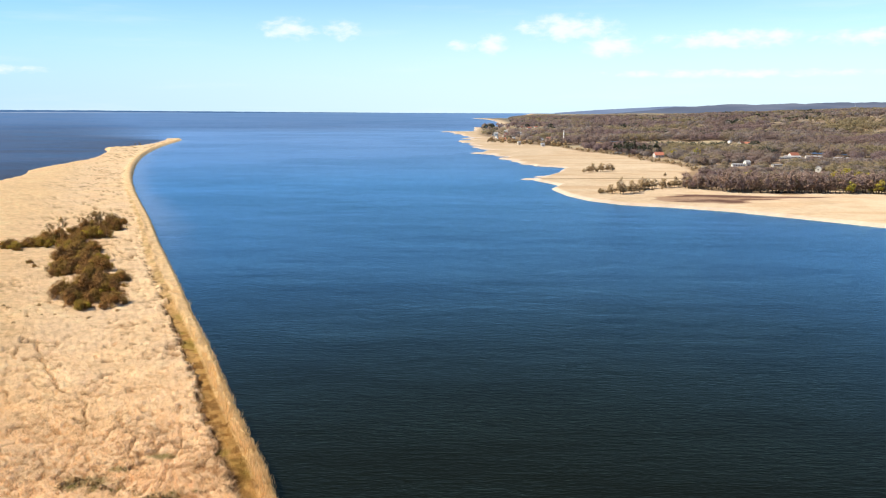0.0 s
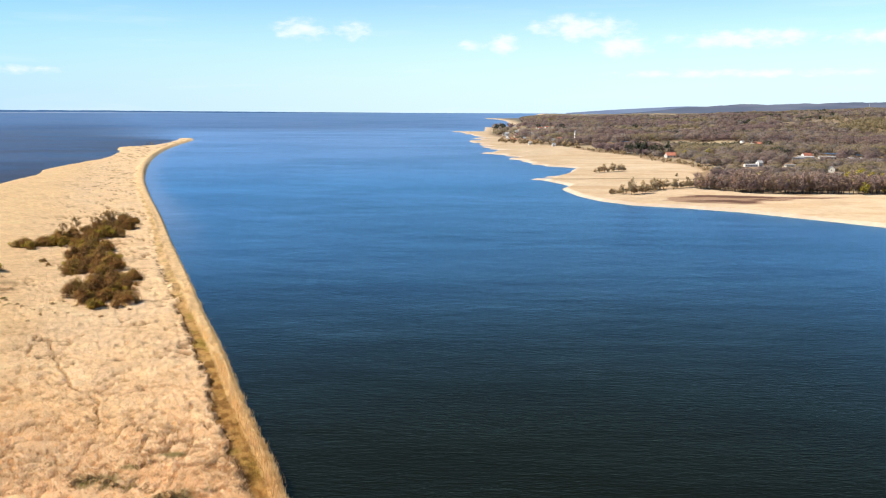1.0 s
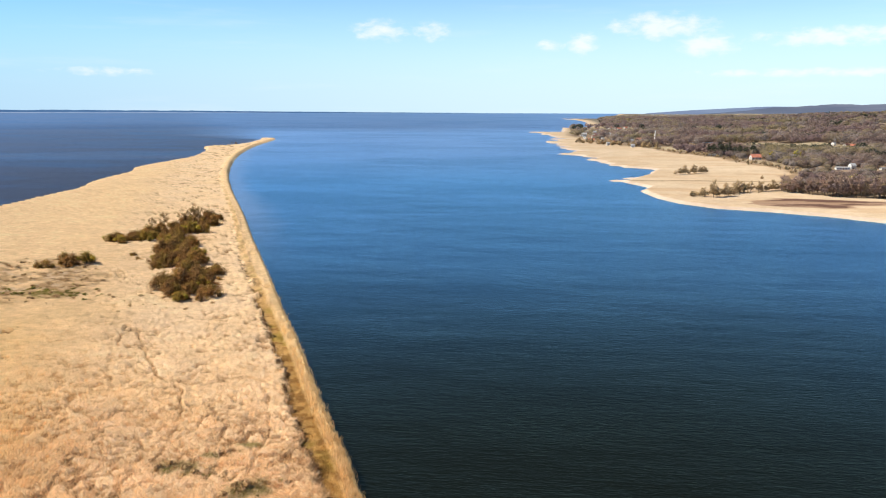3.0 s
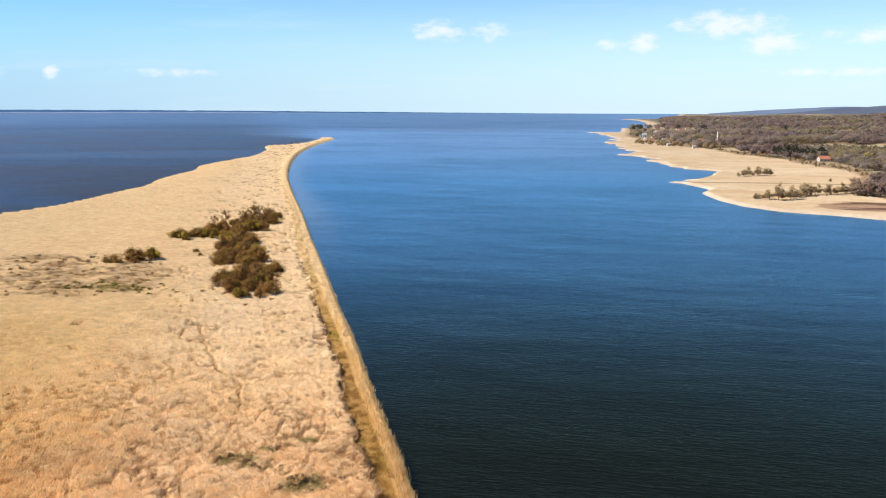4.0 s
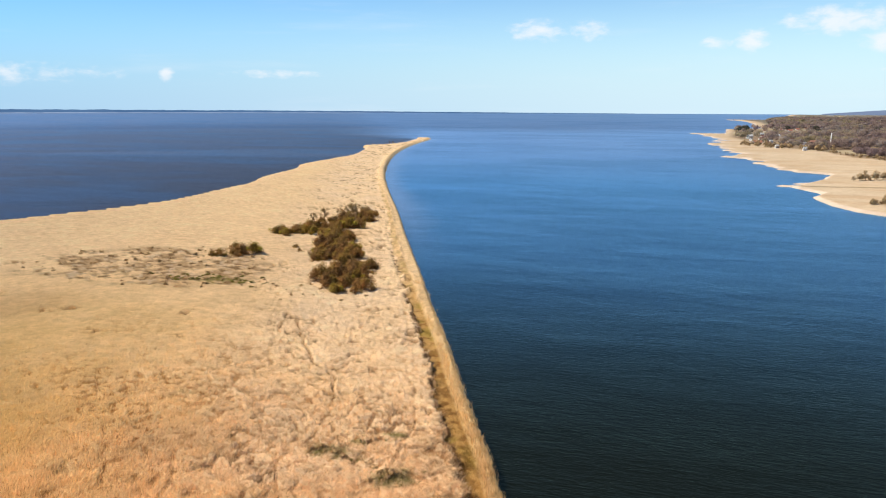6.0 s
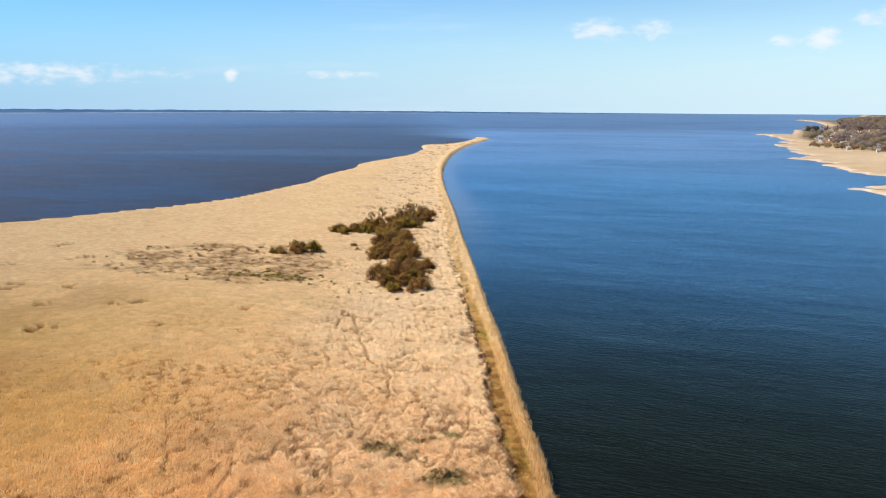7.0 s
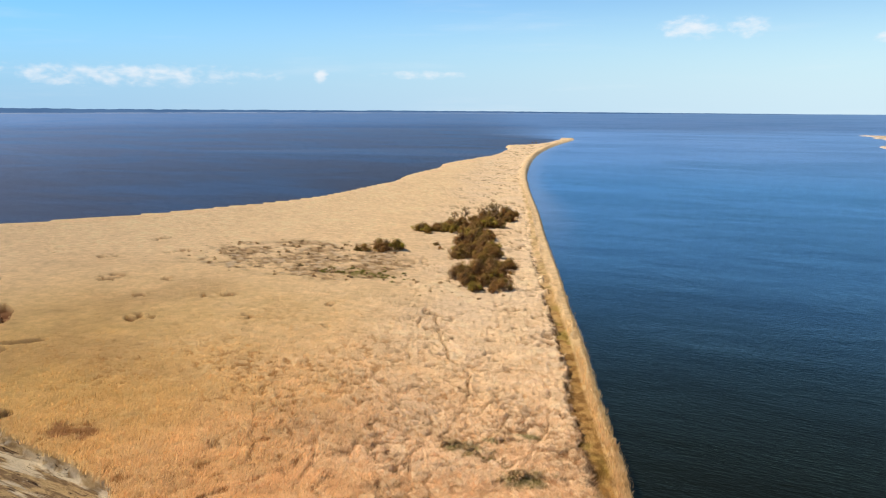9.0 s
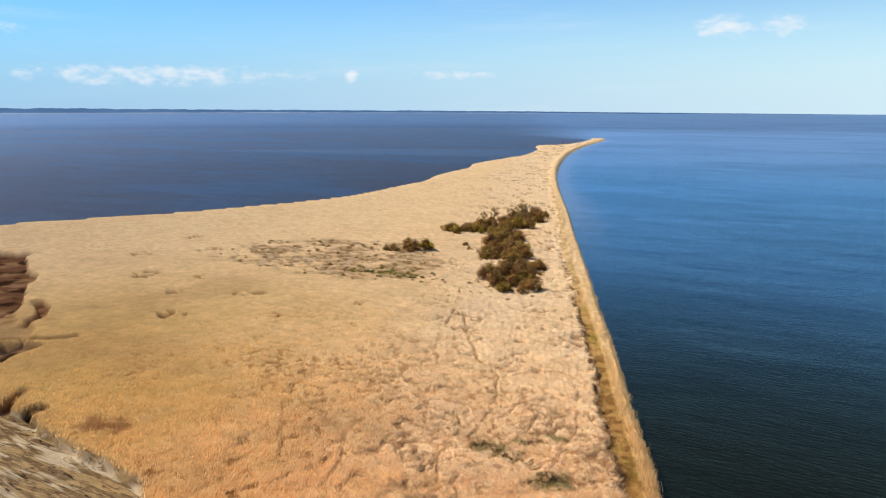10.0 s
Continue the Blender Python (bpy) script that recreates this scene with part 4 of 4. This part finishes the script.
def shore_trees():
    rng = np.random.default_rng(31)
    copse = [tree_kind(200 + i, 7.0, 2.7, [(0.54, 0.4, 0.24), (0.44, 0.32, 0.18)], 1700, 0.19, "bare round-crowned tree among the far reeds", BARK, "trees on the reed meadow", 0.15, 9) for i in range(4)]
    spots = [(88.8, 479, 0.5), (92, 481, 0.75), (93.5, 484, 0.6), (95.7, 484, 0.95), (98, 484, 0.5), (101, 487, 0.85), (102.5, 490, 0.8), (106, 491, 0.75), (108, 492, 0.8), (110, 493, 0.7)] + [(163, 497, 0.6), (166, 499, 0.55), (169, 498, 0.6), (133, 455, 0.4)]
    spots += [
        (76, 364.5, 0.45), (79, 363, 0.5), (81, 362, 0.8), (84.6, 360.5, 1.1), (86.5, 362, 0.75), (90.5, 364, 0.95), (92.5, 366, 0.8), (96, 371, 0.6), (99.5, 378, 1.0),
        (102, 381, 1.0), (104, 383, 0.7), (107.8, 385.5, 0.8), (112, 388, 0.75), (114.5, 389, 0.8), (117, 390, 0.6), (119.5, 391, 0.85), (122, 393, 0.7), (125, 394, 0.9), (127, 391, 0.8),
    ]
    for i in range(30):
        k = rng.uniform() ** 1.5
        spots.append((75 + 45 * k, 363.5 + 26 * k + 3 * rng.normal() * (0.3 + k), rng.uniform(0.2, 0.4)))
    for i in range(120):
        k = rng.uniform()
        spots.append((126 + 34 * min(1, 2 * k) + 14 * max(0, 2 * k - 1) - 4 + rng.normal() * 3, 770 - 245 * k + rng.normal() * 9, rng.uniform(0.2, 0.5)))
    for i in range(60):
        k = rng.uniform()
        spots.append((50 + 75 * k + rng.normal() * 4, 905 - 110 * k + rng.normal() * 10, rng.uniform(0.5, 1.05)))
    plant(copse, spots, rng, 0.95, 1.05, 0.3)
    belt = [tree_kind(220 + i, 9.5, 2.8, [((0.38, 0.25, 0.19), (0.33, 0.24, 0.2)), ((0.3, 0.22, 0.21), (0.34, 0.24, 0.18)), ((0.3, 0.21, 0.2), (0.35, 0.26, 0.22)), ((0.38, 0.29, 0.17), (0.34, 0.25, 0.2))][i % 4], 900, 0.25,
                      "tall bare alder at the edge of the far wood", BARK, "alders at the wood's edge", 0.14, 8, "alder_tree") for i in range(6)]
    spots = []
    for _ in range(262):
        a, r = radians(rng.uniform(17.6, 34)), rng.uniform(0, 1)
        x, y = math.sin(a), math.cos(a)
        edge = np.interp(math.degrees(a), [17.5, 19, 21, 23.3, 27, 30.4, 35], [404, 402, 393, 398, 410, 421, 440])
        spots.append((x * (edge + 30 * r * r), y * (edge + 30 * r * r), rng.uniform(0.95, 1.15) * (0.75 if math.degrees(a) < 20.0 else 1) * (1 - 0.1 * r)))
    plant(belt, spots, rng, 0.95, 1.05, 0.3)
    pines = [tree_kind(240 + i, 12.0, 2.6, [PINE, (0.09, 0.09, 0.06)], 300, 0.42, "dark pine with a bare trunk at the wood's edge", PALE_BARK, "pines at the wood's edge", 0.42, 0, "pine_tree") for i in range(3)]
    plant(pines, [(148 + 32 * k + rng.normal() * 1.5, 662 - 24 * k + rng.uniform(0, 14), rng.uniform(0.75, 1.1)) for k in np.linspace(0, 1, 24)], rng, 0.95, 1.05, 0.3)
    limes = [tree_kind(250 + i, 9.5, 3.4, [(0.46, 0.38, 0.06), (0.4, 0.36, 0.08)], 700, 0.34, "willow with fresh yellow-green leaves", BARK, "budding willows in the far wood", 0.2, 6, "willow_tree") for i in range(3)]
    spots = [(math.sin(radians(a)) * r, math.cos(radians(a)) * r, k) for a, r, k in ((27.3, 452, 0.9), (28.0, 455, 1.05), (28.7, 450, 1.0), (29.3, 446, 0.85), (28.3, 412, 0.7), (30.0, 418, 0.75), (29.6, 425, 0.8), (22.0, 430, 0.9), (20.4, 420, 0.8), (16.8, 640, 0.8), (18.4, 640, 1.0), (23.5, 436, 0.8), (33.0, 470, 0.9))]
    plant(limes, spots, rng, 0.95, 1.05, 0.3)


def far_woods():
    """The woods on the hills: too many trees to count."""
    rng = np.random.default_rng(41)
    k = 23000
    a = np.radians(rng.uniform(-37, -1.5, k))
    r = np.sqrt(rng.uniform(400**2, 3000**2, k))
    near = rng.uniform(size=k) < 0.38
    r = np.where(near, rng.uniform(400, 1300, k), r)
    x, y = -np.sin(a) * r, np.cos(a) * r
    deep = inland(x, y, WOOD_EDGE)
    open_land = np.maximum(ramp(rough(x, y * 0.5, 130, 71, 2), 0.74, 0.76), cleared(x, y))
    keep = (deep > 3) & (open_land < 0.5)
    for hx, hy, clear in HOUSES:
        keep &= ~((np.abs(x * hy - y * hx) / math.hypot(hx, hy) < clear) & (r < math.hypot(hx, hy) + 9) & (r > math.hypot(hx, hy) - 80))
    keep &= ~((r < 432) & (np.degrees(a) < -17.0))
    keep &= ~((r > 840) & (r < 1600) & (np.degrees(a) > -7.5) & (rng.uniform(size=k) < 0.5))
    x, y, r, deep = x[keep], y[keep], r[keep], deep[keep]
    z = land_height(x, y)
    kind = 0.5 + 1.5 * (rough(x, y, 75, 95, 3) - 0.5) + 0.3 * (rng.uniform(size=len(x)) - 0.5)
    picks = np.array([PURPLE, (0.27, 0.205, 0.185), ALDER, GREYED, (0.31, 0.255, 0.18), BUD])
    idx = np.clip(((kind - 0.2) / 0.66 * 6).astype(int), 0, 5)
    colour = 1.15 * picks[idx] * rng.uniform(0.88, 1.12, (len(x), 1))
    pine = (rough(x, y, 90, 97, 2) > 0.72) & (rng.uniform(size=len(x)) < 0.75)
    colour[pine] = PINE
    tall = rng.uniform(6.0, 10.5, len(x)) * (0.75 + 0.25 * ramp(deep, 0, 40)) * (0.65 + 0.35 * ramp(r, 580, 720))
    wide = tall * rng.uniform(0.5, 0.75, len(x))
    verts, tints, round_off = [], [], []
    for lo, hi, count, size in ((0, 700, 190, 0.72), (700, 1200, 105, 1.05), (1200, 1900, 58, 1.65), (1900, 3100, 34, 2.4)):
        m = np.where((r >= lo) & (r < hi))[0]
        if not len(m):
            continue
        j = np.repeat(m, count)
        d = rng.normal(size=(len(j), 3))
        d *= (rng.uniform(0.7, 1.0, len(j)) / np.linalg.norm(d, axis=1))[:, None]
        p = np.c_[x[j], y[j], z[j] + tall[j] * 0.62] + d * np.c_[wide[j], wide[j], tall[j] * 0.4]
        v, _ = leaves(p, rng.uniform(0.6, 1.3, len(j)) * size, rng, d + [0, 0, 0.2], 0.45, 1.3)
        verts.append(v)
        tints.append(np.repeat(colour[j] * rng.uniform(0.95, 1.05, (len(j), 1)), 3, 0))
        round_off.append(np.repeat(d + [0, 0, 0.3] + rng.normal(size=d.shape) * 0.16, 3, 0))
    verts = np.concatenate(verts)
    me = mesh_from("woods", metres(verts), np.arange(len(verts)).reshape(-1, 3), WOODS, np.concatenate(tints), normals=np.concatenate(round_off))
    tagged(new("woods", me), "brown and olive leafless woods covering the far hills", "woods", kind="stuff")


# ---- buildings of the far shore ----
def house_kind(long, deep, eaves, ridge_up, wall, roof, label, storeys=1):
    top = thing("house", label, "house", "houses on the far shore")
    bm = bmesh.new()
    x, y = long / 2, deep / 2
    a = [bm.verts.new(p) for p in ((-x, -y, -1.5), (x, -y, -1.5), (x, y, -1.5), (-x, y, -1.5), (-x, -y, eaves), (x, -y, eaves), (x, y, eaves), (-x, y, eaves), (-x, 0, eaves + ridge_up), (x, 0, eaves + ridge_up))]
    for f in ((0, 1, 5, 4), (2, 3, 7, 6), (1, 2, 6, 9, 5), (3, 0, 4, 8, 7)):
        bm.faces.new([a[i] for i in f])
    walls = part("wall", bm, wall, top)
    bm = bmesh.new()
    for side in (-1, 1):
        over, t = 0.45, 0.18
        lo, hi = (side * (y + over), eaves - over * ridge_up / y), (0.0, eaves + ridge_up)
        ring = []
        for up in (0.02, t):
            for sx in (-x - 0.4, x + 0.4):
                ring.append([bm.verts.new((sx, lo[0], lo[1] + up)), bm.verts.new((sx, hi[0], hi[1] + up))])
        q = [ring[0][0], ring[0][1], ring[1][1], ring[1][0]], [ring[2][0], ring[2][1], ring[3][1], ring[3][0]]
        for face in (q[0], q[1], [ring[0][0], ring[1][0], ring[3][0], ring[2][0]], [ring[0][0], ring[0][1], ring[2][1], ring[2][0]], [ring[1][0], ring[1][1], ring[3][1], ring[3][0]]):
            bm.faces.new(face)
    bmesh.ops.recalc_face_normals(bm, faces=bm.faces)
    roof_ob = part("roof", bm, roof, top)
    bm = bmesh.new()
    box(bm, x * 0.3, -0.35, eaves + ridge_up - 0.7, x * 0.3 + 0.6, 0.35, eaves + ridge_up + 0.8)
    chimney = part("chimney", bm, BROWN_TILE, roof_ob)
    for s in range(storeys):
        for i in range(max(2, int(long / 3))):
            wx = -x + (i + 0.5) * long / max(2, int(long / 3))
            for side in (-1, 1):
                bm = bmesh.new()
                box(bm, wx - 0.5, side * y - 0.03, 0.9 + 2.6 * s, wx + 0.5, side * y + 0.03, 2.1 + 2.6 * s)
                part("window", bm, GLASS, walls, "dark window pane")
    for side in (-1, 1):
        bm = bmesh.new()
        box(bm, side * x - 0.03, -0.55, eaves * 0.5, side * x + 0.03, 0.55, eaves * 0.5 + 1.2)
        part("window", bm, GLASS, walls, "dark window pane")
    bm = bmesh.new()
    box(bm, -0.5, -y - 0.05, 0, 0.5, -y + 0.02, 2.05)
    part("door", bm, DOOR_PAINT, walls, "brown wooden door")
    return top


def village():
    rng = np.random.default_rng(51)
    kinds = {
        "red": house_kind(11, 7, 2.8, 3.0, WHITE_WALL, RED_TILE, "white house with a bright red tiled roof"),
        "white": house_kind(7, 6, 4.6, 2.6, WHITE_WALL, GREY_TILE, "white two-storey house with a grey gabled roof", 2),
        "brown": house_kind(9, 7, 3.0, 2.8, CREAM_WALL, BROWN_TILE, "cream house with a brown tiled roof"),
        "shed": house_kind(16, 6, 2.6, 0.9, WHITE_WALL, GREY_TILE, "long low white building with a pale roof"),
    }
    # kind, place, turn, size
    rows = [
        ("red", 178, 630, 10, 0.72), ("white", 241, 488, 65, 0.6), ("shed", 208, 536, 0, 0.55), ("white", 216, 541, 20, 0.55), ("shed", 285, 622, -10, 0.75), ("shed", 303, 622, -8, 0.8),
        ("shed", 322, 616, -4, 0.75), ("red", 294, 640, 15, 0.7), ("brown", 300, 770, 30, 0.6), ("red", 308, 775, -15, 0.55), ("white", 290, 774, 40, 0.5),
        ("white", 83, 838, 20, 0.5), ("brown", 92, 872, -20, 0.65), ("white", 104, 800, 5, 0.5), ("brown", 80, 905, 40, 0.65), ("red", 72, 930, 0, 0.65), ("white", 88, 960, 30, 0.5),
        ("white", 70, 1010, 70, 0.5), ("brown", 84, 1040, 15, 0.65), ("shed", 144, 935, 10, 0.8), ("white", 118, 915, 45, 0.5), ("brown", 110, 960, 0, 0.7), ("white", 72, 1090, 25, 0.65),
        ("red", 90, 1110, 60, 0.65), ("white", 96, 1180, 10, 0.7), ("shed", 153, 672, 8, 0.5), ("white", 310, 1050, 30, 1.0), ("white", 300, 1060, -20, 0.8), ("white", 700, 1700, 20, 1.5),
        ("shed", 236, 536, 5, 0.5), ("shed", 340, 611, 5, 0.6), ("shed", 276, 616, 10, 0.55),
    ]
    for _ in range(22):
        a, r = radians(rng.uniform(3.4, 8.5)), rng.uniform(900, 1500)
        rows.append((("white", "brown", "brown", "red", "white")[int(rng.integers(0, 5))], math.sin(a) * r + 8, math.cos(a) * r, rng.uniform(0, 180), rng.uniform(0.5, 0.8)))
    used = set()
    for k, x, y, turn, s in rows:
        m = stand(x, y, ground_at(x, y), turn, s)
        if k in used:
            copy_thing(kinds[k], pose(0, 0, 0)).matrix_basis = m
        else:
            used.add(k)
            kinds[k].matrix_basis = m
        HOUSES.append((x, y, 8 * s if k != "shed" else 11 * s))


def tower():
    x, y = 133, 846
    top = thing("chimney_tower", "tall slim white brick chimney above the village", "chimney", m=stand(x, y, ground_at(x, y), 0, 1.0))
    bm = bmesh.new()
    rod(bm, (0, 0, -1), (0, 0, 16.2), 0.75, 0.42, 14)
    part("shaft", bm, WHITE_WALL, top)
    bm = bmesh.new()
    rod(bm, (0, 0, 16.1), (0, 0, 16.9), 0.52, 0.5, 14)
    part("cap", bm, BROWN_TILE, top, "dark brick cap")


def mast():
    a, r = radians(28.1), 2450
    x, y = math.sin(a) * r, math.cos(a) * r
    z = ground_at(x, y)
    top = thing("radio_mast", "thin grey lattice radio mast on the hill", "mast", m=stand(x, y, z, 0, 1.0))
    for i in range(3):
        bm = bmesh.new()
        t = 2 * math.pi * i / 3
        rod(bm, (math.cos(t) * 1.6, math.sin(t) * 1.6, -1), (math.cos(t) * 0.5, math.sin(t) * 0.5, 32), 0.25, 0.15, 4)
        part("leg", bm, STEEL, top)
    for h in range(4, 32, 4):
        bm = bmesh.new()
        rad = 1.6 - 1.1 * h / 32
        p = [(math.cos(2 * math.pi * i / 3) * rad, math.sin(2 * math.pi * i / 3) * rad, h) for i in range(3)]
        for i in range(3):
            rod(bm, p[i], p[(i + 1) % 3], 0.1, 0.1, 4)
        part("brace", bm, STEEL, top)


village()
tower()
mast()
reed_blades()
reed_fringe()
willow_scrub()
shore_trees()
far_woods()
